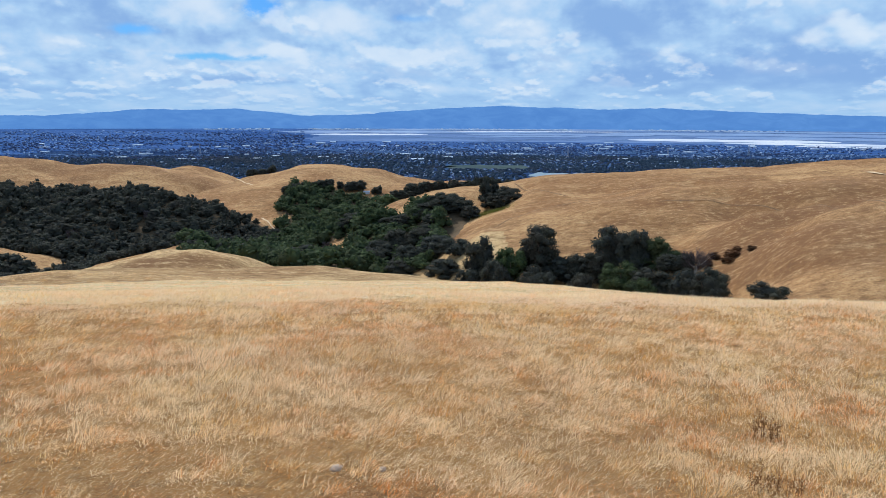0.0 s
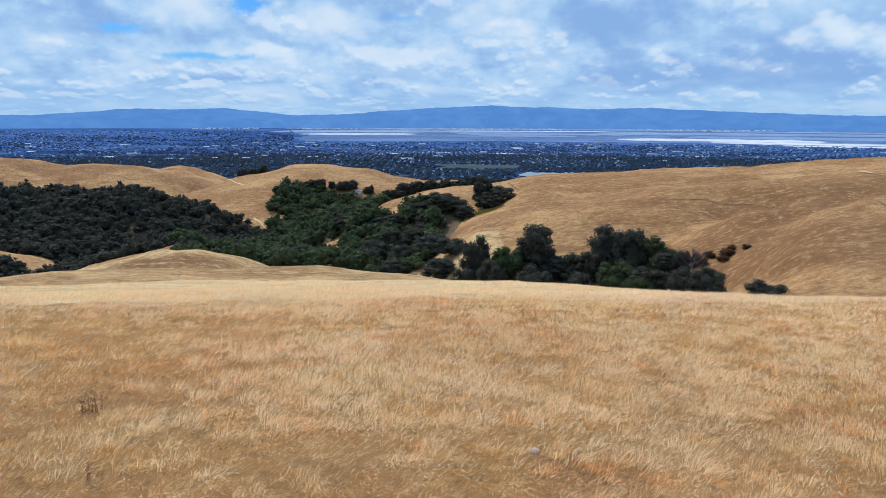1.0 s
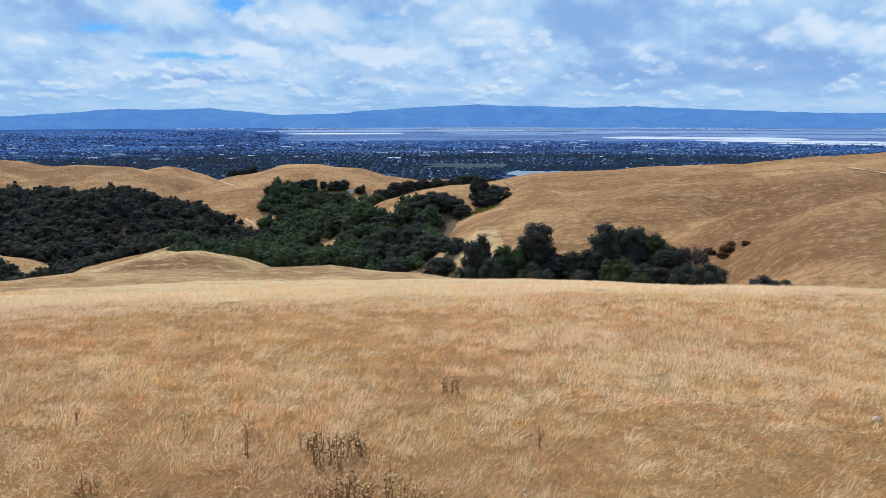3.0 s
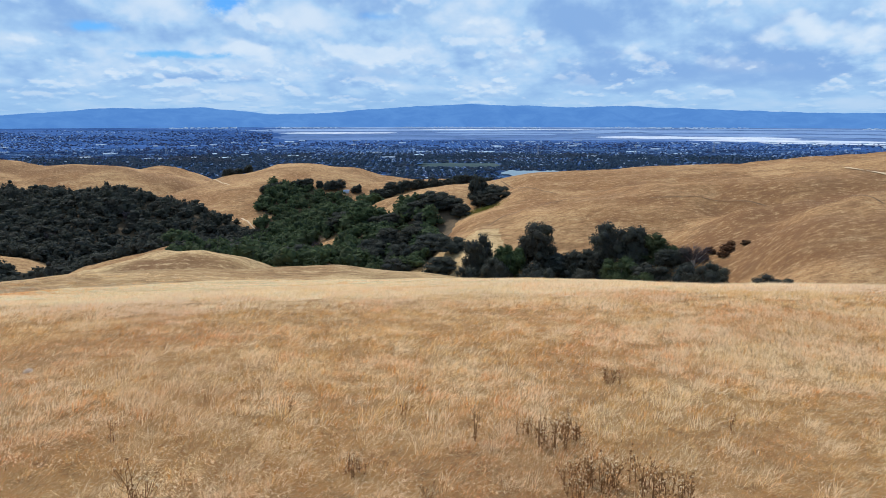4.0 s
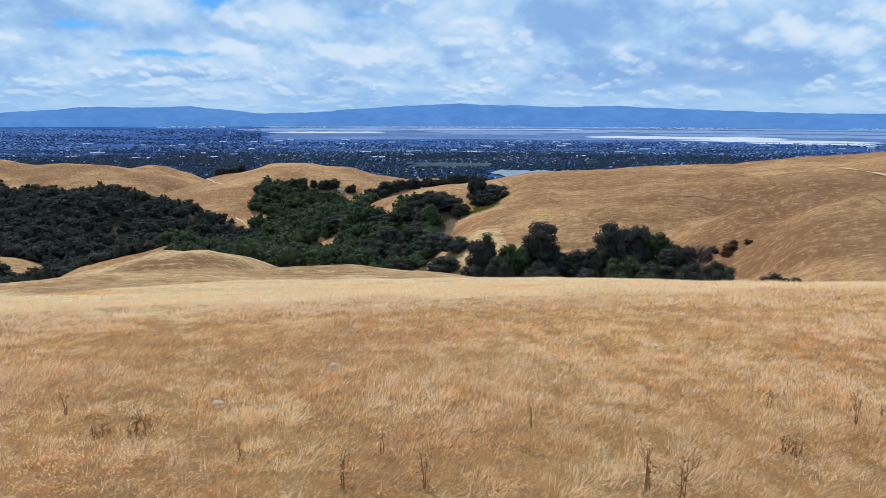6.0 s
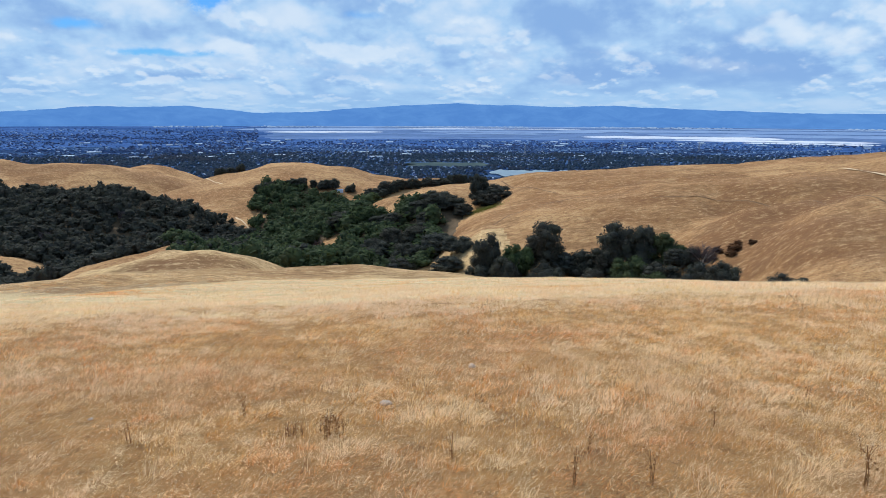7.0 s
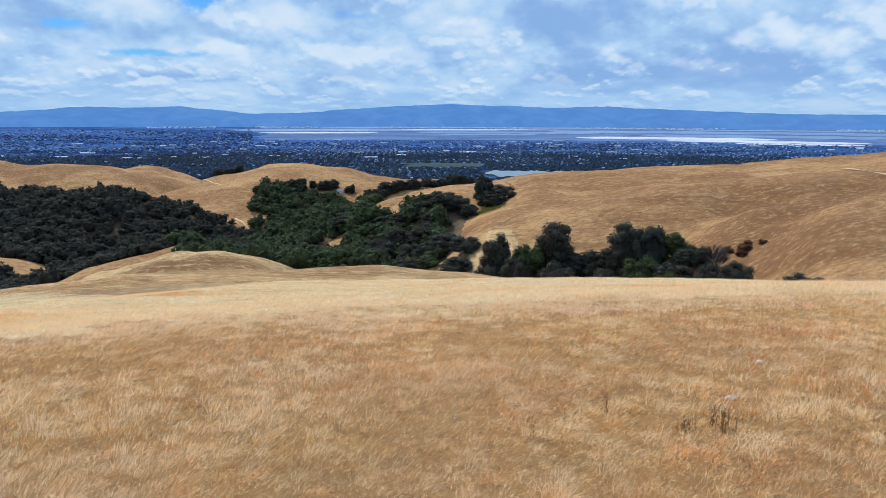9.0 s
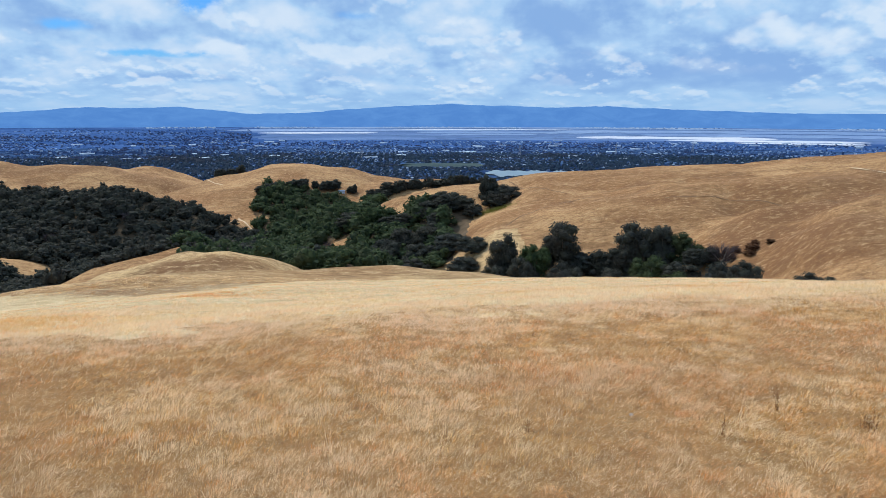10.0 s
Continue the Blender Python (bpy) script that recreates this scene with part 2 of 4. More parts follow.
def make_plain(name, base, second, scale, rough=0.9, bump=0.0, spec=0.15):
    m, nt, b = material(name)
    p = place(nt)
    f = fuzz(nt, p, scale, 6, 0.62, 0.3)
    g = fuzz(nt, p, scale * 9, 4, 0.6)
    col = mixed(nt, smooth(nt, f, 0.35, 0.68), base, second)
    col = mixed(nt, smooth(nt, g, 0.4, 0.75, 0, 0.45), col, tuple(v * 0.6 for v in base))
    nt.links.new(col, b.inputs["Base Color"])
    b.inputs["Roughness"].default_value = rough
    b.inputs["Specular IOR Level"].default_value = spec
    if bump:
        bumped(nt, b, g, bump)
    return m


def make_town_ground(name, dark, mid, pale, specks):
    """Streets, yards and tree belts seen along the plain: long streaks with pale roofs and lots among them."""
    m, nt, b = material(name)
    p = place(nt)
    belts = fuzz(nt, stretched(nt, p, 0.22, 1, 1), 0.006, 5, 0.6, 0.3)
    blocks = fuzz(nt, stretched(nt, p, 0.45, 1, 1), 0.022, 5, 0.7)
    lots = fuzz(nt, stretched(nt, p, 0.5, 1, 1), 0.075, 4, 0.7)
    col = mixed(nt, smooth(nt, belts, 0.40, 0.62), dark, mid)
    col = mixed(nt, smooth(nt, blocks, 0.50, 0.66, 0, 0.7), col, tuple(0.6 * v for v in dark))
    col = mixed(nt, smooth(nt, blocks, 0.46, 0.34, 0, 0.5), col, mid)
    col = mixed(nt, calc(nt, "MULTIPLY", smooth(nt, lots, 0.58, 0.66), smooth(nt, belts, 0.40, 0.6, 0.3 * specks, specks)), col, pale)
    nt.links.new(col, b.inputs["Base Color"])
    b.inputs["Roughness"].default_value = 1.0
    b.inputs["Specular IOR Level"].default_value = 0.0
    return m


def make_varied(name, colours, rough=1.0):
    """One of several colours for each separate piece of a joined mesh."""
    m, nt, b = material(name)
    n = node(nt, "ShaderNodeValToRGB", (0, nt.nodes.new("ShaderNodeNewGeometry").outputs["Random Per Island"]))
    n.color_ramp.interpolation = "CONSTANT"
    el = n.color_ramp.elements
    for i, c in enumerate(colours):
        e = el[i] if i < 2 else el.new(1)
        e.position, e.color = i / len(colours), (*c, 1)
    # noise patches pulled towards a painted haze blue
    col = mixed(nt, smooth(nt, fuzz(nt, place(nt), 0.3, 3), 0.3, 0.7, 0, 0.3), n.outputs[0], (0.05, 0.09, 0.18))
    nt.links.new(col, b.inputs["Base Color"])
    b.inputs["Roughness"].default_value = rough
    b.inputs["Specular IOR Level"].default_value = 0.0
    return m


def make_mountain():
    m, nt, b = material("hazy_glow_mountains")
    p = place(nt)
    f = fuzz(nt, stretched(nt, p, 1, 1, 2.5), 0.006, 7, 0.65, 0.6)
    # haze blue painted in and given off as glow, not lit by the sun
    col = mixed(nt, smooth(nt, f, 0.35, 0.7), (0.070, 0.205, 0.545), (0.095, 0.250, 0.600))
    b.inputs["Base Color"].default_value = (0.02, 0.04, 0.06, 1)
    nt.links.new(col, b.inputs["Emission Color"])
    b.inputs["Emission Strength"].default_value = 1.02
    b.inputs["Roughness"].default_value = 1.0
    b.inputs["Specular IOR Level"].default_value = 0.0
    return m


# x, y, radii, strength: hillside shade painted in as brown patches
HILL_SHADE = ((-420, 905, 90, 16, 0.55), (-250, 765, 55, 28, 0.45), (-520, 918, 70, 20, 0.45), (-330, 890, 50, 14, 0.5), (-150, 760, 50, 14, 0.35), (97, 292, 26, 22, 0.2), (92, 238, 20, 12, 0.6), (150, 262, 44, 28, 0.65), (135, 195, 44, 24, 0.6), (190, 300, 50, 34, 0.6), (60, 320, 18, 14, 0.15), (175, 235, 60, 26, 0.6), (120, 215, 26, 16, 0.5), (245, 335, 60, 45, 0.45))
HILL, THATCH, BLADES, FAR_BLADES = make_hill_grass(shade_weed_spots=HILL_SHADE), make_thatch(), make_blades("dry_grass_blades"), make_blades("pale_oat_grass", (0.97, 1.02, 1.14), 0.4)
OAT = make_hill_grass("pale_oat_slope", (0.64, 0.50, 0.29), (0.72, 0.58, 0.36), (0.40, 0.28, 0.15), (0.75, 0.61, 0.39), 0.4, ((-74, 126, 12, 5, 0.8), (-64, 130, 7, 4, 0.6), (-60, 100, 9, 8, 0.35), (-89, 128, 9, 6, 0.45)))
# paler copy of the hill grass: sunlit brightness put into its colours
KNOLL = make_hill_grass("sunlit_knoll_grass", (0.46, 0.285, 0.135), (0.62, 0.43, 0.22), (0.17, 0.095, 0.045), (0.68, 0.50, 0.28), 0.6, ((-113, 244, 11, 9, 0.85), (-98, 243, 12, 8, 0.65), (-85, 246, 10, 6, 0.5), (-36, 152, 26, 9, 0.4)))
BROWN_LEAF = make_leaves("rust_brown_leaves", (0.07, 0.035, 0.02), (0.16, 0.08, 0.045))
# darker brown ground wherever woody() has trees
WOODS_FLOOR = make_plain("dark_woods_floor", (0.055, 0.043, 0.028), (0.13, 0.09, 0.055), 0.06, 0.95)
# oak greens lifted and tinted bluish: distance haze painted into the leaves
OAK_LEAF = make_leaves("oak_leaves", (0.047, 0.054, 0.056), (0.074, 0.082, 0.066))
GREEN_LEAF = make_leaves("bay_leaves", (0.040, 0.066, 0.038), (0.078, 0.116, 0.050))
DEAD_TWIG = make_leaves("bare_twigs", (0.085, 0.07, 0.08), (0.17, 0.14, 0.155))
BARK = make_plain("oak_bark", (0.10, 0.08, 0.065), (0.20, 0.17, 0.14), 2.0, 0.9, 0.05)
PALE_WOOD = make_plain("bleached_wood", (0.50, 0.46, 0.42), (0.36, 0.32, 0.28), 2.0)
THISTLE = make_plain("dried_thistle_stem", (0.23, 0.110, 0.045), (0.36, 0.195, 0.080), 9.0)
THISTLE_HEAD = make_plain("thistle_seed_head", (0.85, 0.65, 0.40), (0.56, 0.37, 0.20), 25.0)
SOIL = make_plain("dry_soil", (0.33, 0.235, 0.16), (0.42, 0.31, 0.21), 0.4, 0.95, 0.05)
STONE = make_plain("pale_stone", (0.60, 0.46, 0.35), (0.46, 0.34, 0.26), 6.0, 0.9, 0.02)
CATTLE_SOIL = make_plain("trodden_soil", (0.17, 0.10, 0.055), (0.26, 0.16, 0.085), 0.3)
TRACK = make_plain("dirt_track", (0.64, 0.49, 0.32), (0.52, 0.37, 0.22), 0.2)
# town and marsh blues: distance haze and cloud shade painted into the ground
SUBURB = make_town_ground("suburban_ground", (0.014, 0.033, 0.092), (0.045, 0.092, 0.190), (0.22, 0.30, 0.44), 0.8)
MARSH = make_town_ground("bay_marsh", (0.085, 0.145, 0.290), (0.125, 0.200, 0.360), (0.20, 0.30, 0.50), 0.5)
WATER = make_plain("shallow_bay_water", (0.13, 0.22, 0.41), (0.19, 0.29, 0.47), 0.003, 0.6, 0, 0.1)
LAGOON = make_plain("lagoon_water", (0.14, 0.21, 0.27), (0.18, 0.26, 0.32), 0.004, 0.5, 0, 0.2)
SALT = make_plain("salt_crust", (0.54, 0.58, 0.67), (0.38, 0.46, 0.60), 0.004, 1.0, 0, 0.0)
MEADOW = make_plain("irrigated_field", (0.052, 0.078, 0.085), (0.080, 0.108, 0.110), 0.01, 1.0, 0, 0.0)
# roof and wall colours with the blue of distance haze mixed in
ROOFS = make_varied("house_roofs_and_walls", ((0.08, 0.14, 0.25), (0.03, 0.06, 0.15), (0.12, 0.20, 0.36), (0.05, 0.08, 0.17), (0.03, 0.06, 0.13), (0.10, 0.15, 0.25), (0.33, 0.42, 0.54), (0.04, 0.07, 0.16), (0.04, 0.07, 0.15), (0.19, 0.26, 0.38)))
# the town ground again, bluer and paler with painted haze
HAZED_TOWN = make_town_ground("hazed_far_town", (0.030, 0.074, 0.205), (0.055, 0.118, 0.290), (0.20, 0.31, 0.50), 0.5)
# street trees darkened and blued: cloud shade and haze put into the leaves
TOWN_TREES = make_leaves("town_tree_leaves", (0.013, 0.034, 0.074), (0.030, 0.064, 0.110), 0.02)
SHED_WALL = make_plain("white_metal_cladding", (0.42, 0.52, 0.66), (0.34, 0.43, 0.57), 0.05)
STEEL = make_plain("galvanised_steel", (0.30, 0.33, 0.38), (0.24, 0.27, 0.32), 0.5, 0.5)
MOUNTAIN = make_mountain()
# far copies of roofs and trees, with more haze painted in
HAZED_ROOFS = make_varied("hazed_roofs", ((0.10, 0.18, 0.36), (0.06, 0.12, 0.27), (0.16, 0.25, 0.43), (0.08, 0.15, 0.31), (0.34, 0.45, 0.63), (0.05, 0.11, 0.26), (0.22, 0.31, 0.48), (0.07, 0.13, 0.28)))
HAZED_TREES = make_leaves("hazed_town_leaves", (0.012, 0.036, 0.115), (0.022, 0.056, 0.155), 0.02)
REED = make_plain("green_reeds", (0.16, 0.18, 0.035), (0.26, 0.23, 0.06), 0.6)


# ---- terrain ----
def ridge(X, Y, pts, near, far, r=12.0, reach=1e6):
    """Height of one ridge: a crest line of (x, y, z) points, falling away on both sides with the slopes near and far, rounded over r metres;
    past reach metres it breaks off more steeply."""
    num = np.zeros_like(X)
    den = np.zeros_like(X)
    best = np.full_like(X, 1e9)
    side = np.zeros_like(X)
    for (ax, ay, az), (bx, by, bz) in zip(pts, pts[1:]):
        dx, dy = bx - ax, by - ay
        ll = dx * dx + dy * dy
        s = np.clip(((X - ax) * dx + (Y - ay) * dy) / ll, 0, 1)
        px, py = ax + s * dx, ay + s * dy
        d2 = (X - px) ** 2 + (Y - py) ** 2
        w = 1.0 / (d2 + 30.0) ** 3
        num += w * (az + s * (bz - az))
        den += w
        closer = d2 < best
        best = np.where(closer, d2, best)
        cr = (dx * (Y - py) - dy * (X - px)) / math.sqrt(ll)
        side = np.where(closer, cr / np.sqrt(d2 + 1.0), side)
    k = 0.5 - 0.5 * np.clip(side, -1, 1)
    slope = far + (near - far) * k
    d = np.sqrt(best + r * r) - r
    return num / den - slope * d - 0.4 * np.maximum(d - reach, 0)


def creek(X, Y, pts, w):
    """How deep a winding cut is, from 0 to 1, by the distance from its line."""
    best = np.full_like(X, 1e9)
    for (ax, ay), (bx, by) in zip(pts, pts[1:]):
        dx, dy = bx - ax, by - ay
        s = np.clip(((X - ax) * dx + (Y - ay) * dy) / (dx * dx + dy * dy), 0, 1)
        best = np.minimum(best, (X - ax - s * dx) ** 2 + (Y - ay - s * dy) ** 2)
    return np.exp(-best / (w * w))


def blend(a, b, k):
    """The higher of two surfaces, smoothed over about k metres."""
    h = np.clip(0.5 + 0.5 * (a - b) / k, 0, 1)
    return b + (a - b) * h + k * h * (1 - h)


def ramp(v, a, b):
    s = np.clip((v - a) / (b - a), 0, 1)
    return s * s * (3 - 2 * s)


def swell(X, Y, size, seed):
    """Gentle irregular waves, about -1 to 1, made of a few crossing sines."""
    rng = np.random.RandomState(seed)
    z = np.zeros_like(X)
    for i in range(7):
        a, p, f = rng.uniform(0, math.tau), rng.uniform(0, math.tau), rng.uniform(0.6, 1.7) * math.tau / size
        z += np.sin((X * math.cos(a) + Y * math.sin(a)) * f + p)
    return z / 3.5


def oat_edge(x):
    """Where the coarse hilltop grass gives way to pale oats."""
    return np.interp(x, (-60, -42, -34, -22, -8, 0, 12, 30), (15.5, 17.5, 19.5, 21.0, 22.0, 23.5, 25.5, 27.0))


def ground_height(X, Y):
    X, Y = np.asarray(X, float), np.asarray(Y, float)
    # valley floor, lower towards the far left
    floor = -66 - 32 * ramp(Y - 0.5 * X, 320, 620) - 6 * ramp(-X, -20, 80)
    floor = floor - 40 * ramp(Y, 1000, 1500)
    z = floor
    # the hill that the drone skims: a convex brow, then a long even slope
    yy = np.maximum(Y, 0)
    left = ramp(-X, 18, 48)
    kink, bend = 42 - 15 * left, 0.0036 + 0.0013 * left
    brow = -0.03 - bend * np.minimum(yy, kink) ** 2 - np.maximum(yy - kink, 0) * (0.231 - 0.014 * left + 0.20 * ramp(X, 12, 48)) - 0.4 * np.maximum(yy - 168, 0) + 0.02 * np.minimum(Y, 0)
    brow = brow - 0.00045 * np.maximum(X + 18, 0) ** 2 * ramp(-X, -90, 0) - 0.05 * np.maximum(X - 30, 0) - 0.09 * np.maximum(-X - 48, 0)
    brow = brow + 0.16 * ramp(Y, 12, 36) * ramp(X, -24, 4) + 0.42 * ramp(Y, 45, 90) * ramp(X, -34, -4) * (1 - 0.5 * ramp(Y, 120, 160))
    z = blend(z, brow, 4)
    # low fold and knoll beyond the brow
    z = blend(z, ridge(X, Y, ((-170, 95, -36), (-100, 118, -27.0), (-78, 136, -26.9), (-62, 142, -26.8), (-46, 150, -29.2), (-30, 154, -30.3), (-12, 156, -32.6), (12, 150, -39)), 0.20, 0.34, 16), 3)
    z = blend(z, ridge(X, Y, ((-160, 232, -63), (-131, 250, -51), (-106, 256, -44.3), (-94, 254, -43.9), (-82, 250, -46), (-66, 246, -54)), 0.30, 0.42, 12), 3)
    # bare crest behind the knoll
    z = blend(z, ridge(X, Y, ((-222, 345, -86), (-180, 357, -72.3), (-160, 363, -66.8), (-141, 371, -63.2), (-126, 376, -71)), 0.34, 0.40, 8), 3)
    # right hillside: main crest, shoulder, spur
    z = blend(z, ridge(X, Y, ((-115, 378, -92), (-70, 400, -68), (-45, 418, -48.5), (-24, 426, -41.5), (2, 424, -38.4), (28, 420, -33.5), (70, 425, -29.6), (130, 428, -26), (190, 425, -24), (280, 405, -15.4), (420, 370, -3), (700, 280, 14)), 0.065, 0.30, 20, 85), 5)
    z = blend(z, ridge(X, Y, ((-4, 304, -51), (20, 306, -45), (48, 310, -38), (75, 312, -32), (110, 318, -28), (170, 310, -23), (260, 300, -16)), 0.34, 0.17, 15), 5)
    z = blend(z, ridge(X, Y, ((70, 150, -41.5), (84, 163, -37.2), (100, 180, -31.5), (122, 207, -26.5), (150, 245, -21.5), (220, 260, -14), (400, 240, 4)), 0.20, 0.46, 20), 5)
    # wooded hill on the left and its grassy spur
    z = blend(z, ridge(X, Y, ((-620, 560, -40), (-440, 570, -46), (-370, 575, -55), (-325, 590, -61), (-250, 566, -57), (-205, 575, -68), (-172, 580, -80), (-150, 575, -94)), 0.34, 0.30, 22), 6)
    z = blend(z, ridge(X, Y, ((-420, 400, -62), (-300, 415, -73), (-262, 425, -80), (-240, 425, -88)), 0.3, 0.3, 12), 5)
    # wooded rise in the middle
    z = blend(z, ridge(X, Y, ((-172, 650, -94), (-145, 695, -77), (-112, 735, -68), (-60, 738, -68), (0, 712, -66), (45, 690, -64)), 0.32, 0.25, 25), 6)
    z = blend(z, ridge(X, Y, ((-110, 600, -98), (-60, 500, -80), (-42, 440, -68), (-28, 385, -59), (10, 372, -47)), 0.3, 0.3, 22), 6)
    # the wooded creek cuts down between them
    z = z - 10.5 * creek(X, Y, ((71, 191), (64, 203), (52, 212), (20, 224), (-16, 254), (-26, 322), (-50, 345), (-100, 400), (-135, 500), (-130, 640)), 22)
    z = z - 6 * creek(X, Y, ((-20, 330), (-22, 380), (-50, 440), (-80, 560)), 22)
    z = z - 5 * creek(X, Y, ((200, 275), (160, 258), (128, 242), (98, 226), (82, 208)), 13)
    z = z - 6 * creek(X, Y, ((34, 398), (22, 372), (6, 345)), 15)
    # far golden hills
    z = blend(z, ridge(X, Y, ((60, 800, -68), (-10, 800, -66), (-45, 790, -60), (-85, 790, -50.5), (-125, 786, -47), (-165, 792, -48.5), (-212, 800, -60), (-250, 830, -80)), 0.25, 0.3, 35), 6)
    z = blend(z, ridge(X, Y, ((-470, 1080, -82), (-446, 1080, -71), (-420, 1080, -64), (-394, 1080, -60), (-373, 1080, -63), (-350, 1080, -72), (-320, 1078, -88)), 0.30, 0.3, 14), 3)
    z = blend(z, ridge(X, Y, ((-270, 880, -96), (-296, 898, -81), (-330, 904, -71), (-367, 910, -63.5), (-398, 916, -57), (-451, 922, -56), (-504, 928, -57), (-549, 934, -49), (-595, 940, -44), (-900, 960, -30)), 0.16, 0.36, 16), 4)
    # spread of fine folds
    m = ramp(np.hypot(X + 16, Y), 60, 260) * (1 - ramp(np.hypot(X, Y), 1050, 1300))
    east = ramp(X, 40, 110) * (1 - ramp(Y, 330, 410))
    z = z + m * (1.1 + 1.0 * east - 0.7 * ramp(X, 40, 110) * ramp(Y, 350, 420)) * swell(X, Y, 75, 3) + m * (0.35 + 0.35 * east) * swell(X, Y, 28, 5)
    z = z + 0.05 * swell(X, Y, 9, 8) + 0.12 * swell(X, Y, 23, 11)
    # out to the plain, which climbs to the far shore
    R = np.hypot(X + 16, Y)
    plain = -140 + 92 * np.clip((R - 3000) / 1750, 0, 1) ** 1.35
    out = ramp(R, 1050, 1550)
    return z + (plain - z) * out


# ---- building helpers ----
def mesh_of(name, verts, faces, mats, slots=None, uv=None, soft=False):
    me = bpy.data.meshes.new(name)
    verts, faces = np.asarray(verts, np.float32), np.asarray(faces, np.int32)
    n, k = faces.shape
    me.vertices.add(len(verts))
    me.vertices.foreach_set("co", verts.ravel())
    me.loops.add(n * k)
    me.loops.foreach_set("vertex_index", faces.ravel())
    me.polygons.add(n)
    me.polygons.foreach_set("loop_start", np.arange(n, dtype=np.int32) * k)
    if uv is not None:
        me.uv_layers.new(name="UVMap").uv.foreach_set("vector", np.asarray(uv, np.float32)[faces.ravel()].ravel())
    for m in mats if isinstance(mats, (list, tuple)) else (mats,):
        me.materials.append(m)
    if slots is not None:
        me.polygons.foreach_set("material_index", np.asarray(slots, np.int32))
    if soft:
        me.polygons.foreach_set("use_smooth", np.ones(n, bool))
    me.update(calc_edges=True)
    return me


def part(name, me, parent=None, label=""):
    ob = new(name, me)
    if parent is not None:
        ob.parent = parent
    if label:
        tagged(ob, label)
    return ob


def joined(pieces):
    """One vertex and face array out of many pairs."""
    vs, fs, at = [], [], 0
    for v, f in pieces:
        vs.append(np.asarray(v, float))
        fs.append(np.asarray(f) + at)
        at += len(v)
    return np.concatenate(vs), np.concatenate(fs)


class Lattice:
    """Smooth random values over the plan, 0 to 1."""
    def __init__(self, seed):
        self.grid = np.random.RandomState(seed).rand(256, 256)

    def at(self, x, y, size):
        u, v = np.asarray(x) / size, np.asarray(y) / size
        i, j = np.floor(u).astype(int), np.floor(v).astype(int)
        a, b = u - i, v - j
        a, b = a * a * (3 - 2 * a), b * b * (3 - 2 * b)
        g = self.grid
        i0, i1, j0, j1 = i % 256, (i + 1) % 256, j % 256, (j + 1) % 256
        return (g[i0, j0] * (1 - a) + g[i1, j0] * a) * (1 - b) + (g[i0, j1] * (1 - a) + g[i1, j1] * a) * b


def ball(level):
    bm = bmesh.new()
    bmesh.ops.create_icosphere(bm, subdivisions=level, radius=1)
    v = np.array([p.co[:] for p in bm.verts])
    f = np.array([[p.index for p in q.verts] for q in bm.faces])
    bm.free()
    return v, f


BALLS = {1: ball(1), 2: ball(2)}


def tube(points, radii, sides=6):
    """A tapered limb along a line of points."""
    pts = [Vector(p) for p in points]
    v, f = [], []
    for i, (p, r) in enumerate(zip(pts, radii)):
        d = (pts[min(i + 1, len(pts) - 1)] - pts[max(i - 1, 0)]).normalized()
        a = d.orthogonal().normalized()
        b = d.cross(a)
        v += [p + (a * math.cos(t) + b * math.sin(t)) * r for t in (math.tau * k / sides for k in range(sides))]
    for i in range(len(pts) - 1):
        for k in range(sides):
            a, b = i * sides + k, i * sides + (k + 1) % sides
            f += [(a, b, b + sides), (a, b + sides, a + sides)]
    return [tuple(p) for p in v], f


WOOD = Lattice(5)


def on_left_hill(X, Y):
    crest = np.interp(X, (-620, -440, -370, -325, -250, -205, -172, -150), (575, 580, 585, 598, 574, 582, 585, 575))
    clearing = (((X + 262) / 34) ** 2 + ((Y - 428) / 16) ** 2 < 1) | ((np.abs(X + 168) < 31) & (Y < np.interp(X, (-200, -160, -138), (358, 372, 381))))
    return (Y < crest + 6 + 16 * (WOOD.at(X, Y, 30) - 0.5)) & (Y > np.interp(X, (-600, -260, -130, -90), (330, 330, 345, 400))) & ~clearing & (X < -128 + 0.16 * (500 - Y) + 14 * WOOD.at(X, Y, 25)) & (WOOD.at(X, Y, 14) > 0.07)


def in_middle(X, Y):
    left = np.interp(Y, (300, 340, 400, 480, 560, 640, 700, 760), (-110, -150, -150, -150, -146, -154, -157, -150))
    right = np.interp(Y, (300, 340, 362, 376, 388, 400, 412, 440, 480, 560, 640, 662, 678, 690, 705, 720), (0, 6, 14, 14, -2, -26, -38, -44, -40, -40, -42, -54, -80, -105, -125, -140))
    bare = ((X + 60) / 15) ** 2 + ((Y - 386) / 14) ** 2 < 1
    bare = bare | ((X < -136) & (Y < 381))
    lane = (np.abs(X + 150 - 4 * np.sin(Y / 30)) < 5) & (Y > 530) & (Y < 600)
    return (X > left + 12 * (WOOD.at(X + 50, Y, 22) - 0.5)) & (X < right + 10 * (WOOD.at(X, Y, 30) - 0.5)) & (Y > 296) & (Y < 712) & ~bare & ~lane & (WOOD.at(X, Y, 12) > 0.10)


def woody(X, Y):
    """Where the ground lies under trees."""
    return (on_left_hill(X, Y) | in_middle(X, Y)) & (Y < 725)


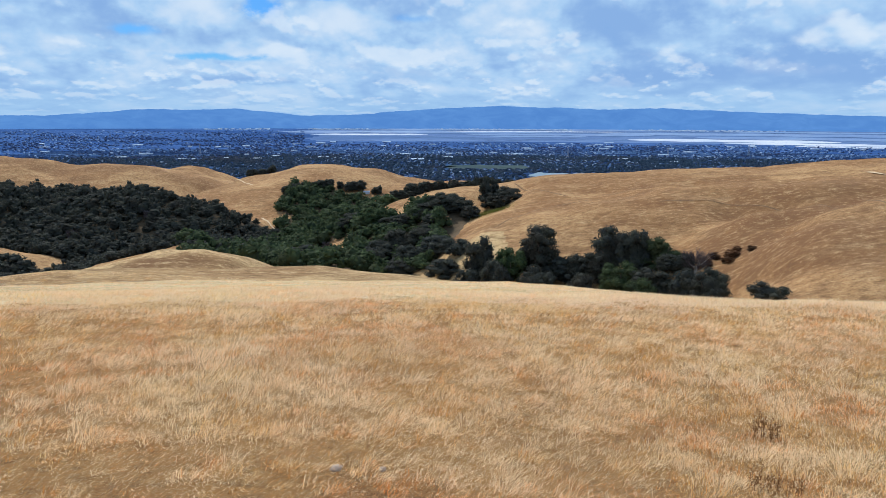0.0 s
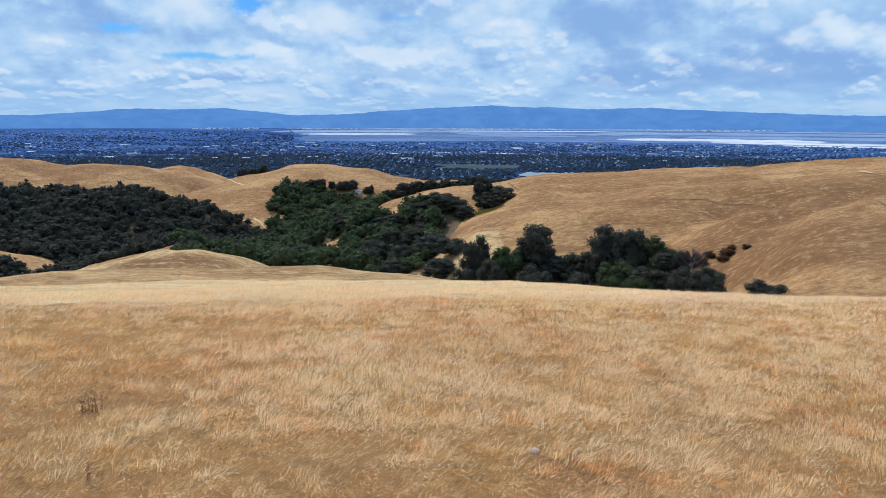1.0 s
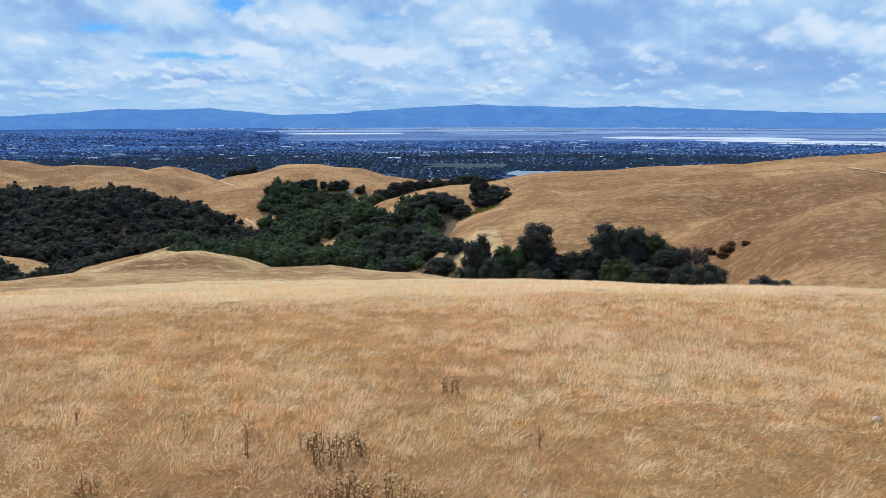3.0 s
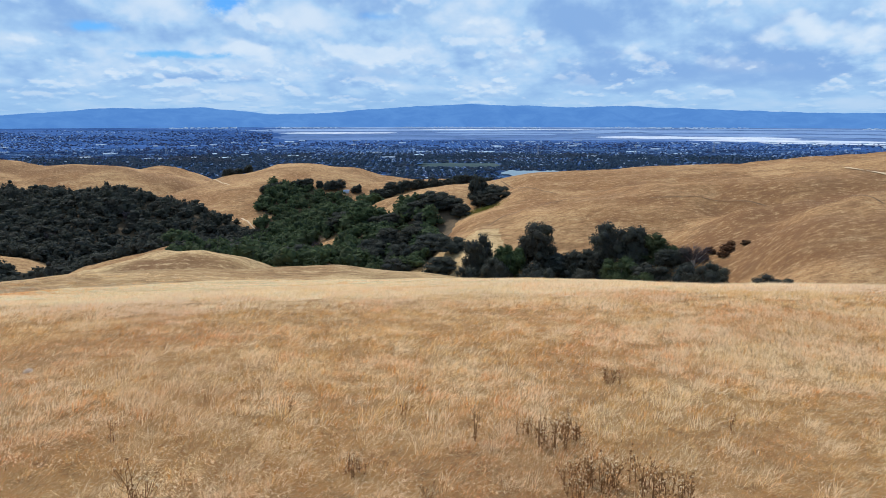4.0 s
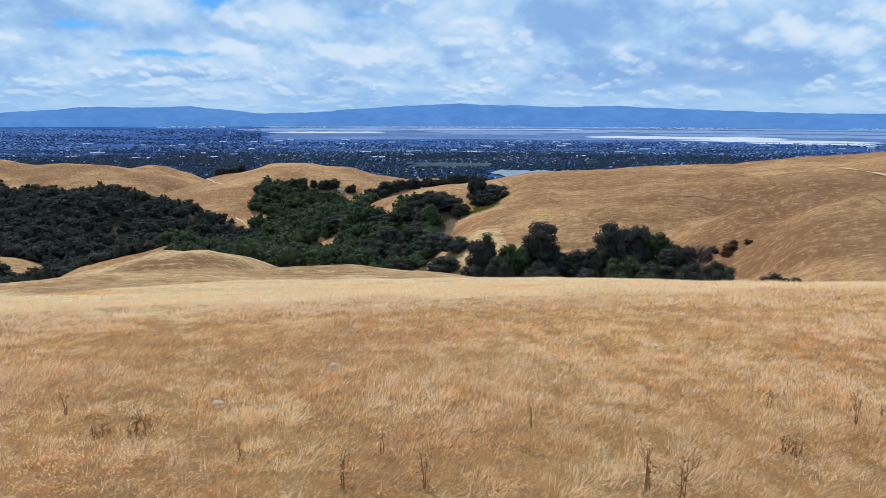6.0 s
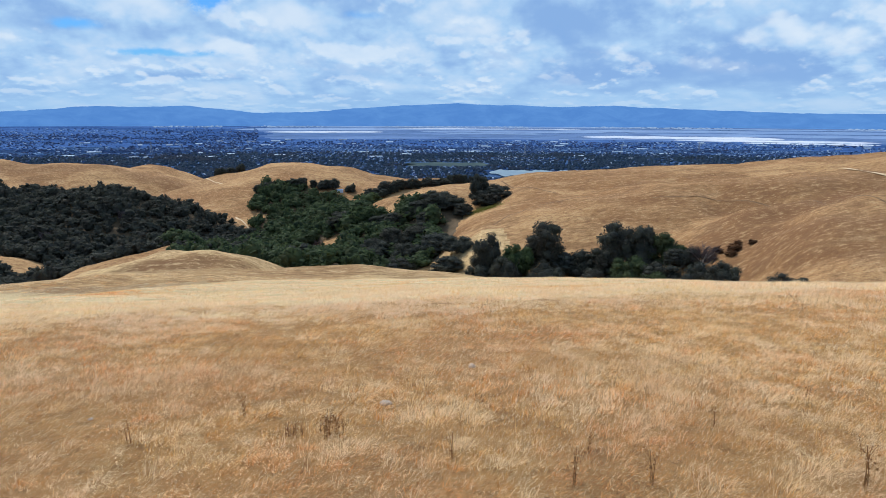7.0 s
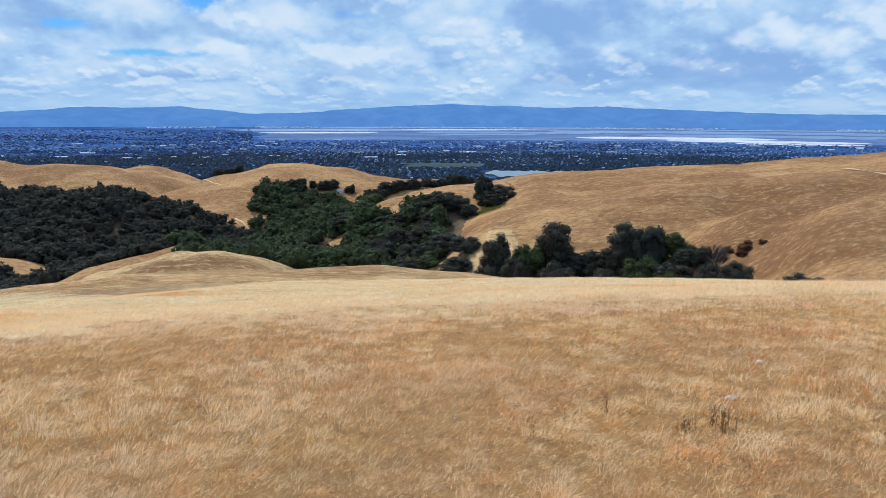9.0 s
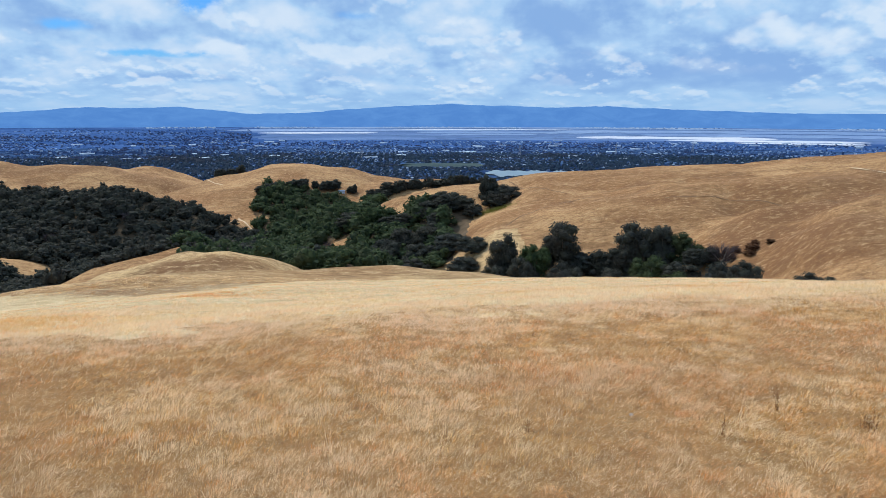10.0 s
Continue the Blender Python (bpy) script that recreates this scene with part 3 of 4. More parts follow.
# ---- ground: one sheet to the horizon ----
def make_ground():
    # rings about the flight line, finer towards it
    near = np.concatenate([np.arange(0, 60, 0.9), np.arange(60, 220, 2.2), np.arange(220, 640, 3.4), np.arange(640, 1200, 7), np.geomspace(1200, 4890, 70)])
    fine, wide = np.arange(-44, 44, 0.22), np.arange(44, 316, 2.0)
    ang = np.radians(np.concatenate([fine, wide]))
    R, A = np.meshgrid(near, ang, indexing="ij")
    X, Y = -16 + R * np.sin(A), R * np.cos(A)
    Z = ground_height(X, Y)
    Z[0] = Z[0].mean()
    n, m = R.shape
    i = np.arange(n * m).reshape(n, m)
    j = np.roll(i, -1, axis=1)
    faces = np.stack([i[:-1], i[1:], j[1:], j[:-1]], -1).reshape(-1, 4)[:, ::-1]
    mid = R[:-1].ravel()
    cx, cy = X[:-1].ravel(), Y[:-1].ravel()
    slots = np.zeros(len(faces), int)
    slots[(cy > 60) & (cy < 300) & (cx > -175) & (cx < 25)] = 7
    slots[(cy > 0) & (cy < np.interp(cx, (-150, -60, -10, 60), (118, 130, 138, 120))) & (mid < 220) & (cx < 70)] = 4
    slots[(cy < oat_edge(cx) + 4.0 + 7 * (WOOD.at(cx, cy, 2.2) - 0.5)) & (mid < 75)] = 1
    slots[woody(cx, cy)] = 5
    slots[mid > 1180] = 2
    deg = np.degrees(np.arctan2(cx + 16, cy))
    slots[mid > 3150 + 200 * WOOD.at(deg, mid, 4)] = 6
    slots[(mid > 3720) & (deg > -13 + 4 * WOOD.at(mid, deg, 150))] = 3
    return tagged(part("ground", mesh_of("ground", np.stack([X, Y, Z], -1).reshape(-1, 3), faces, (HILL, THATCH, SUBURB, MARSH, OAT, WOODS_FLOOR, HAZED_TOWN, KNOLL), slots, soft=True)),
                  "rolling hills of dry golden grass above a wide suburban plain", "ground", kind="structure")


make_ground()


def polar(R, deg):
    a = np.radians(deg)
    return -16 + R * np.sin(a), R * np.cos(a)


def sheet(name, r0, r1, a0, a1, mat, label, category, lift=1.2, wob=0.25, seed=1):
    """A flat reach of water, salt or field on the plain, with an uneven shore."""
    rng = np.random.RandomState(seed)
    deg = np.linspace(a0, a1, 60)
    s = np.linspace(0, 1, 60)
    taper = np.clip(np.minimum(s, 1 - s) * 8, 0, 1) ** 0.6
    wave = sum(np.sin(s * rng.uniform(8, 50) + rng.uniform(0, 6)) for _ in range(4)) / 4
    wave2 = sum(np.sin(s * rng.uniform(8, 50) + rng.uniform(0, 6)) for _ in range(4)) / 4
    mid, half = (r0 + r1) / 2, (r1 - r0) / 2
    rows = []
    for k in np.linspace(-1, 1, 7):
        R = mid + half * k * taper * (1 + wob * (wave if k < 0 else wave2))
        X, Y = polar(R, deg)
        rows.append(np.stack([X, Y, ground_height(X, Y) + lift], -1))
    v = np.concatenate(rows)
    i = np.arange(7 * 60).reshape(7, 60)
    f = np.stack([i[:-1, :-1], i[:-1, 1:], i[1:, 1:], i[1:, :-1]], -1).reshape(-1, 4)
    return tagged(part(name, mesh_of(name, v, f, mat, soft=True)), label, category, kind="structure")


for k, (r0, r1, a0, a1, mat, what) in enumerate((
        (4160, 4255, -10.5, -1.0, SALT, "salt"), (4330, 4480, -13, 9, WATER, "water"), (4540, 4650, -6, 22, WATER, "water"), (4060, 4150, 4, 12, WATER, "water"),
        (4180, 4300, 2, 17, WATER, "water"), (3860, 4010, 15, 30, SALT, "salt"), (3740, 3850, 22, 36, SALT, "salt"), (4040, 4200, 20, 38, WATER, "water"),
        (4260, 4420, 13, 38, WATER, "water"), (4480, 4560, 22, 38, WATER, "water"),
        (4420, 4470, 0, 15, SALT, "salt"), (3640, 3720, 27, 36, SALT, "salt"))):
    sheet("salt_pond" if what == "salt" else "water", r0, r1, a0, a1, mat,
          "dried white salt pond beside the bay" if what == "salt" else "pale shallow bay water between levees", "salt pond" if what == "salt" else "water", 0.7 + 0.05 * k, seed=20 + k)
sheet("water", 1730, 1915, 7.5, 15.5, LAGOON, "pale lagoon at the foot of the hills", "water", 2.2, 0.5, 44)
for k, (r0, r1, a0, a1) in enumerate(((2050, 2240, 0.5, 7.5), (2330, 2420, 1, 5), (2500, 2560, -8, -4), (2120, 2180, -3, 1.5))):
    sheet("field", r0, r1, a0, a1, MEADOW, "green irrigated field among the houses", "field", 1.0, 0.3, 60 + k)


def make_mountains():
    rows = ((-60, 0.5), (-40, 0.1), (-29.5, 0.21), (-25, 0.52), (-22.7, 0.69), (-18.5, 0.68), (-16.4, 0.82), (-14.4, 0.62), (-10.9, 0.28), (-8, 0.32), (-4.7, 0.57), (-0.1, 0.9),
            (5, 1.09), (9.1, 0.96), (12.8, 0.82), (17.6, 0.9), (21.4, 0.72), (25.5, 0.58), (29.3, 0.41), (35.2, 0.32), (60, 0.6))
    deg = np.linspace(-60, 60, 900)
    top = 4.4 + 4800 * np.tan(np.radians(np.interp(deg, *zip(*rows))))
    lat = Lattice(77)
    top += 7 * (lat.at(deg, 3, 1.4) - 0.5) + 4 * (lat.at(deg, 9, 0.5) - 0.5) + 2 * (lat.at(deg, 20, 0.2) - 0.5)
    v = []
    steps = np.linspace(0, 1, 16)
    for s in steps:
        R = 4640 + 170 * s
        X, Y = polar(R, deg)
        base = ground_height(*polar(4640, deg)) - 4
        fold = 10 * (lat.at(deg * 1.0 + s, 40 + s * 3, 0.8) - 0.5) * math.sin(math.pi * s)
        v.append(np.stack([X, Y, base + (top - base) * s ** 0.8 + fold], -1))
    n = len(deg)
    i = np.arange(16 * n).reshape(16, n)
    f = np.stack([i[:-1, :-1], i[:-1, 1:], i[1:, 1:], i[1:, :-1]], -1).reshape(-1, 4)
    tagged(part("backdrop", mesh_of("hazy_glow_mountains", np.concatenate(v), f, MOUNTAIN, soft=True)), "long blue mountain range across the bay", "mountains", kind="structure")


make_mountains()


# ---- tracks and bare patches on the slopes ----
def strip(name, pts, width, mat, label, lift=0.35):
    p = np.array(pts, float)
    s = np.concatenate([[0], np.cumsum(np.hypot(*np.diff(p, axis=0).T))])
    t = np.arange(0, s[-1], 2.0)
    x, y = np.interp(t, s, p[:, 0]), np.interp(t, s, p[:, 1])
    for _ in range(12):
        x[1:-1], y[1:-1] = (x[:-2] + x[1:-1] + x[2:]) / 3, (y[:-2] + y[1:-1] + y[2:]) / 3
    dx, dy = np.gradient(x), np.gradient(y)
    n = np.hypot(dx, dy)
    w = width * (0.8 + 0.4 * Lattice(9).at(t, 2, 9))
    rows = []
    for k in (-0.5, 0, 0.5):
        X, Y = x - dy / n * w * k, y + dx / n * w * k
        rows.append(np.stack([X, Y, ground_height(X, Y) + lift], -1))
    m = len(t)
    i = np.arange(3 * m).reshape(3, m)
    f = np.stack([i[:-1, :-1], i[1:, :-1], i[1:, 1:], i[:-1, 1:]], -1).reshape(-1, 4)
    return tagged(part(name, mesh_of(name, np.concatenate(rows), f, mat, soft=True)), label, "track", kind="structure")


strip("track", ((199, 330), (198.5, 315), (200, 304), (206, 294), (216, 284)), 2.8, TRACK, "pale dirt track across the grassy hillside")
strip("track", ((-165, 545), (-150, 570), (-146, 600), (-170, 640)), 2.2, TRACK, "pale ranch track down the golden hill")
strip("track", ((-205, 740), (-240, 790), (-225, 830), (-245, 870)), 1.5, TRACK, "pale ranch track down the golden hill")

for path in (((42, 418), (51, 379), (64, 360)), ((94, 304), (119, 300), (140, 291), (144, 255), (143, 219)), ((77, 346), (52, 335), (33, 320), (21, 307))):
    strip("track", path, 0.8, CATTLE_SOIL, "narrow dark cattle path worn across the dry hillside", 0.12)


# ---- trees ----
def leaf_cards(centres, normals, size, rng, spread=0.55):
    """Small leaf sprays: one three-cornered face each."""
    n = len(centres)
    d = normals + rng.normal(0, spread, (n, 3))
    d /= np.linalg.norm(d, axis=1)[:, None]
    a = np.cross(d, rng.normal(0, 1, (n, 3)))
    a /= np.linalg.norm(a, axis=1)[:, None] + 1e-9
    b = np.cross(d, a)
    s = (size * rng.uniform(0.55, 1.35, n))[:, None]
    v = np.stack([centres - a * s, centres + a * s * 0.7 - b * s * 0.75, centres + a * s * 0.5 + b * s * 0.85], 1).reshape(-1, 3)
    f = np.arange(n * 3).reshape(-1, 3)
    return v, f


def crown_parts(rng, lobes, cards, level, size, low=0.12, core=0.3):
    """A crown one metre high and about one metre wide: lumpy lobes under a coat of leaf clumps."""
    pieces = []
    bv, bf = BALLS[level]
    cen, rad = [(0, 0, low + 0.42 * (1 - low)), (0.05, 0.06, low + 0.25 * (1 - low)), (-0.08, -0.03, low + 0.55 * (1 - low))], [core * 1.12, core * 1.1, core * 0.85]
    for k in range(lobes):
        a = rng.uniform(0, math.tau)
        h = rng.uniform(0, 1)
        reach = 0.38 * math.sqrt(max(1 - (abs(h - 0.42) / 0.60) ** 2.6, 0.0)) * rng.uniform(0.86, 1.0)
        cen.append((math.cos(a) * reach, math.sin(a) * reach, low + (0.89 - low) * h))
        rad.append(rng.uniform(0.085, 0.16))
    cen, rad = np.array(cen), np.array(rad)
    tall = np.where(np.arange(len(cen)) < 3, 0.95, 0.9)
    for c, r, t in zip(cen, rad, tall):
        bump = 1 + 0.16 * rng.normal(0, 1, len(bv))[:, None]
        pieces.append((c + bv * r * 0.80 * bump * (1, 1, t), bf))
    k = rng.choice(len(cen), cards, p=rad ** 2 / (rad ** 2).sum())
    d = rng.normal(0, 1, (cards, 3))
    d[:, 2] = d[:, 2] * 0.9 + 0.25
    d /= np.linalg.norm(d, axis=1)[:, None]
    p = cen[k] + d * rad[k][:, None] * rng.uniform(0.85, 1.2, cards)[:, None] * (1, 1, 0.9)
    pieces.append(leaf_cards(p, d, size, rng))
    return joined(pieces)


def trunk_parts(rng, limbs=7, thick=0.035):
    pieces = [tube(((0, 0, -0.03), (0.01, 0, 0.12), (0.0, 0.02, 0.26), (0.02, 0.01, 0.42)), (thick * 1.5, thick, thick * 0.85, thick * 0.55), 8)]
    for k in range(limbs):
        a = math.tau * k / limbs + rng.uniform(-0.4, 0.4)
        r, h = rng.uniform(0.22, 0.38), rng.uniform(0.45, 0.8)
        z0 = rng.uniform(0.14, 0.36)
        c, s = math.cos(a), math.sin(a)
        pieces.append(tube(((0, 0, z0), (c * r * 0.45, s * r * 0.45, z0 + (h - z0) * 0.35), (c * r * 0.8, s * r * 0.8, z0 + (h - z0) * 0.75), (c * r, s * r, h)), (thick * 0.6, thick * 0.45, thick * 0.28, thick * 0.1), 5))
    return joined(pieces)


def make_tree(name, seed, leaf, label, lobes=30, cards=6500, size=0.021, low=0.12, core=0.3, category="tree", group="oaks along the creek"):
    rng = np.random.RandomState(seed)
    root = tagged(new(name), label, category, group)
    part("trunk", mesh_of("trunk", *trunk_parts(rng), BARK, soft=True), root, "grey-brown bark")
    part("crown", mesh_of("crown", *crown_parts(rng, lobes, cards, 1, size, low, core), leaf), root)
    return root


def stand(ob, x, y, top=None, width=10.0, height=None, turn=0.0, first=False):
    g = float(ground_height(x, y))
    h = height if height else max(top - g, 0.5 * width)
    m = Matrix.Translation((x, y, g - 0.05)) @ Matrix.Rotation(turn, 4, "Z") @ Matrix.Diagonal((width, width, h, 1))
    if first:
        ob.matrix_basis = m
        return ob
    c = copy_thing(ob, Matrix.Identity(4))
    c.matrix_basis = m
    return c


OAK_LABEL = "dark green rounded live oak standing in the wooded creek"
BAY_LABEL = "bright green bushy tree among the darker oaks"
oaks = [make_tree("oak_tree", 100 + k, OAK_LEAF, OAK_LABEL, low=0.06 + 0.05 * (k % 3)) for k in range(5)]
greens = [make_tree("bay_tree", 120 + k, GREEN_LEAF, BAY_LABEL, lobes=22, low=0.04) for k in range(2)]
used = set()
rows = (  # x, y, height of the top, width, kind
    (36, 260, -35.2, 19, 0), (60.8, 247, -32.8, 17, 1), (12.9, 263, -39.9, 13.5, 2), (24.7, 257, -42.5, 15, 10), (68, 240, -33.6, 13, 3), (74.6, 236, -35.2, 14, 11),
    (76.4, 226, -39, 14, 4), (48.3, 250, -44.7, 13, 0), (77.1, 198, -38.2, 12, 1), (73, 205, -39.6, 12, 2), (42.4, 254, -47, 13, 3), (54.6, 246, -42.6, 13, 4),
    (58, 227, -41.8, 17, 10), (61, 208, -43, 16, 11), (18.4, 250, -46.2, 14, 1), (66, 218, -43, 15, 0), (33, 243, -47.5, 15, 2), (46, 234, -48, 15, 4), (8, 256, -51, 13, 3),
    (0, 372, -36, 21, 1), (-10, 375, -41, 17, 0), (9, 370, -38.5, 15, 2), (13.3, 362, -41.5, 13, 3), (4.1, 292, -50.8, 15, 4), (-3, 310, -50, 18, 0), (-16.9, 325, -54, 18, 1),
    (-11.2, 345, -47.6, 19, 2), (-24.4, 352, -51.5, 18, 3), (-32.8, 345, -56, 19, 4), (-41, 398, -45.5, 15, 10), (-54.8, 408, -53.5, 20, 0), (-37.6, 330, -57.5, 19, 1), (-51.4, 330, -60, 20, 11),
    (-68.6, 335, -62, 20, 2), (-1.3, 280, -53.3, 16, 3), (-5, 358, -44, 15, 4), (-31, 390, -50.5, 14, 1), (-22, 380, -48, 15, 0), (-20, 300, -56.5, 15, 2))
for k, (x, y, top, w, kind) in enumerate(rows):
    src = greens[kind - 10] if kind >= 10 else oaks[kind]
    stand(src, x, y, top, w, turn=k * 2.4, first=src.name not in used)
    used.add(src.name)


# tall pair in the hollow
euc = make_tree("eucalyptus_tree", 140, OAK_LEAF, "tall dark eucalyptus beside the round oak in the hollow", 24, 5200, 0.024, 0.1, 0.22, group="trees in the hollow")
stand(euc, 23.5, 382, -26.0, 11, first=True)
stand(euc, 27, 386, -28.2, 10, turn=1)
stand(oaks[2], 34.5, 380, -32.6, 17, turn=2)
stand(oaks[1], 29, 372, -36.5, 14, turn=4)
stand(oaks[3], 25, 376, -34.5, 12, turn=5)


def make_shrub():
    root = tagged(new("shrub"), "low spreading dark coyote brush on the grass", "shrub")
    rng = np.random.RandomState(9)
    part("crown", mesh_of("shrub", *crown_parts(rng, 24, 4200, 1, 0.022, 0.0, 0.3), OAK_LEAF), root)
    part("stem", mesh_of("stem", *trunk_parts(rng, 5, 0.02), BARK), root)
    return root


shrub = make_shrub()
stand(shrub, 78.2, 165, top=-34.0, width=11, first=True)


def make_scrub():
    root = tagged(new("scrub"), "low rust-brown scrub beside the bare tree", "shrub", "brown scrub in the gully")
    rng = np.random.RandomState(19)
    part("crown", mesh_of("scrub", *crown_parts(rng, 16, 1800, 1, 0.036, 0.0, 0.26), BROWN_LEAF), root)
    part("stem", mesh_of("stem", *trunk_parts(rng, 5, 0.02), BARK), root)
    return root


scrub = make_scrub()
for k, (x, y, w, h) in enumerate(((86, 227, 6, 2.6), (91, 231, 5, 2.2), (96, 229, 6, 2.4), (99, 233, 4, 1.8), (93, 225, 4.5, 2.0), (102, 228, 4, 1.6))):
    stand(scrub, x, y, width=w, height=h, turn=k * 1.3, first=k == 0)


def make_dead_tree():
    rng = np.random.RandomState(31)
    root = tagged(new("dead_tree"), "leafless grey-purple tree with bleached broken limbs", "tree")
    part("trunk", mesh_of("trunk", *trunk_parts(rng, 9, 0.03), PALE_WOOD, soft=True), root, "bleached bare trunk")
    tw = []
    for k in range(420):
        a, r, h = rng.uniform(0, math.tau), rng.uniform(0.05, 0.4), rng.uniform(0.3, 0.8)
        p = np.array((math.cos(a) * r, math.sin(a) * r, h))
        q = p + np.array((math.cos(a) * 0.1, math.sin(a) * 0.1, 0.14)) * rng.uniform(0.5, 1.5) + rng.normal(0, 0.03, 3)
        tw.append(tube((p, (p + q) / 2 + rng.normal(0, 0.012, 3), q), (0.008, 0.006, 0.002), 3))
    part("branchwork", mesh_of("branchwork", *joined(tw), DEAD_TWIG), root, "thicket of bare grey-purple twigs")
    return root


bare = make_dead_tree()
stand(bare, 81, 221, top=-36.8, width=11, first=True)
for k, (x, y, h, w) in enumerate(((-60, 366, 8, 7), (-50, 372, 9, 7), (-28, 350, 10, 7), (-66, 380, 8, 6), (-95, 560, 9, 7), (-225, 520, 9, 7), (-300, 540, 8, 7), (-262, 480, 9, 8))):
    stand(bare, x, y, width=w, height=h, turn=k * 1.9)


# ---- woods: trees past counting ----
def make_woods(name, spots, leaf, label, seed, tall=9.0, cards=120, lobes=4):
    rng = np.random.RandomState(seed)
    kinds = []
    for k in range(7):
        r = np.random.RandomState(seed * 10 + k)
        kinds.append(crown_parts(r, lobes, cards, 1, 0.075, 0.15, 0.28))
    z = ground_height(spots[:, 0], spots[:, 1])
    pieces = []
    for (x, y), g in zip(spots, z):
        v, f = kinds[rng.randint(7)]
        big = rng.choice((0.7, 1.0, 1.35), p=(0.35, 0.4, 0.25))
        w, h, a = tall * big * rng.uniform(0.95, 1.5), tall * big * rng.uniform(0.7, 1.2), rng.uniform(0, math.tau)
        c, s = math.cos(a) * w, math.sin(a) * w
        pieces.append((np.stack([v[:, 0] * c - v[:, 1] * s + x, v[:, 0] * s + v[:, 1] * c + y, (v[:, 2] - 0.12) * h + g], -1), f))
    return tagged(part(name, mesh_of(name, *joined(pieces), leaf)), label, "woods", kind="stuff")


def scatter(box, gap, keep, seed):
    rng = np.random.RandomState(seed)
    x0, x1, y0, y1 = box
    X, Y = np.meshgrid(np.arange(x0, x1, gap), np.arange(y0, y1, gap))
    X, Y = X.ravel() + rng.uniform(-0.45, 0.45, X.size) * gap, Y.ravel() + rng.uniform(-0.45, 0.45, X.size) * gap
    k = keep(X, Y)
    return np.stack([X[k], Y[k]], -1)


make_woods("woods", scatter((-620, -90, 330, 620), 6.5, on_left_hill, 2), OAK_LEAF, "dense dark oak woods covering the hillside", 51)
make_woods("woods", scatter((-170, 0, 300, 745), 6.6, in_middle, 3), GREEN_LEAF, "dense dark green oak woods filling the creek valley", 52, 10)


def along(pts, gap, seed, jit=2.0):
    rng = np.random.RandomState(seed)
    p = np.array(pts, float)
    s = np.concatenate([[0], np.cumsum(np.hypot(*np.diff(p, axis=0).T))])
    t = np.arange(0, s[-1], gap)
    return np.stack([np.interp(t, s, p[:, 0]), np.interp(t, s, p[:, 1])], -1) + rng.normal(0, jit, (len(t), 2))


def line_of_trees(pts, gap, seed, w, h, label):
    rng = np.random.RandomState(seed)
    for x, y in along(pts, gap, seed):
        c = stand(oaks[rng.randint(5)], x, y, width=w * rng.uniform(0.65, 1.35), height=h * rng.uniform(0.7, 1.25), turn=rng.uniform(0, 6))
        tagged(c, label, group="small far oaks")


line_of_trees(((-157, 699), (-140, 703), (-120, 704), (-100, 703), (-84, 705)), 6.5, 71, 13, 9.5, "small dark oak on the golden ridge")
line_of_trees(((-70, 708), (-62, 709), (-55, 712)), 8, 72, 9, 7.5, "small lone oak on the golden ridge")
line_of_trees(((-50, 684), (-34, 690), (-18, 698), (0, 706), (25, 716), (55, 722), (80, 724)), 5.0, 73, 14, 10.5, "small dark oak in the line below the ridge")
line_of_trees(((-226, 806), (-200, 806), (-192, 803)), 7, 74, 10, 9.5, "small dark oak on the far ridge")
line_of_trees(((-268, 985), (-262, 985)), 8, 75, 9, 7, "small dark oak on the far ridge")
line_of_trees(((-158, 560), (-150, 575), (-140, 592)), 9, 76, 10, 7, "small dark oak beside the ranch track")


# ---- the town on the plain ----
TOWN = Lattice(21)


def town_points(n, seed, r0, r1, keep):
    rng = np.random.RandomState(seed)
    R = np.sqrt(rng.uniform(r0 * r0, r1 * r1, n))
    A = rng.uniform(-42, 44, n)
    X, Y = polar(R, A)
    k = keep(X, Y, R, A, rng)
    return X[k], Y[k]


def open_land(R, A):
    lagoon = (R > 1690) & (R < 1925) & (A > 7.3) & (A < 15.6)
    field = (R > 2040) & (R < 2250) & (A > 0.5) & (A < 7.5)
    return lagoon | field


def house_mesh(name, X, Y, size, mat, label, seed):
    rng = np.random.RandomState(seed)
    Z = ground_height(X, Y)
    n = len(X)
    w, d, h = size * rng.uniform(2.2, 5.0, n), size * rng.uniform(2.0, 3.6, n), rng.uniform(2.0, 3.6, n)
    a = rng.choice((0.2, 0.2 + math.pi / 2, 0.5), n) + rng.uniform(-0.1, 0.1, n)
    c, s = np.cos(a), np.sin(a)
    unit = np.array([(-1, -1, 0), (1, -1, 0), (1, 1, 0), (-1, 1, 0), (-1, -1, 1), (1, -1, 1), (1, 1, 1), (-1, 1, 1), (-1, 0, 1.5), (1, 0, 1.5)], float)
    tri = np.array([(0, 1, 5), (0, 5, 4), (1, 2, 6), (1, 6, 5), (2, 3, 7), (2, 7, 6), (3, 0, 4), (3, 4, 7), (4, 5, 9), (4, 9, 8), (6, 7, 8), (6, 8, 9), (4, 8, 7), (5, 6, 9)])
    u, v, z = unit[None, :, 0] * w[:, None], unit[None, :, 1] * d[:, None], unit[None, :, 2] * h[:, None]
    V = np.stack([X[:, None] + u * c[:, None] - v * s[:, None], Y[:, None] + u * s[:, None] + v * c[:, None], Z[:, None] + z - 0.5], -1).reshape(-1, 3)
    F = (np.arange(n)[:, None, None] * 10 + tri[None]).reshape(-1, 3)
    tagged(part(name, mesh_of(name, V, F, mat)), label, "houses", kind="stuff")


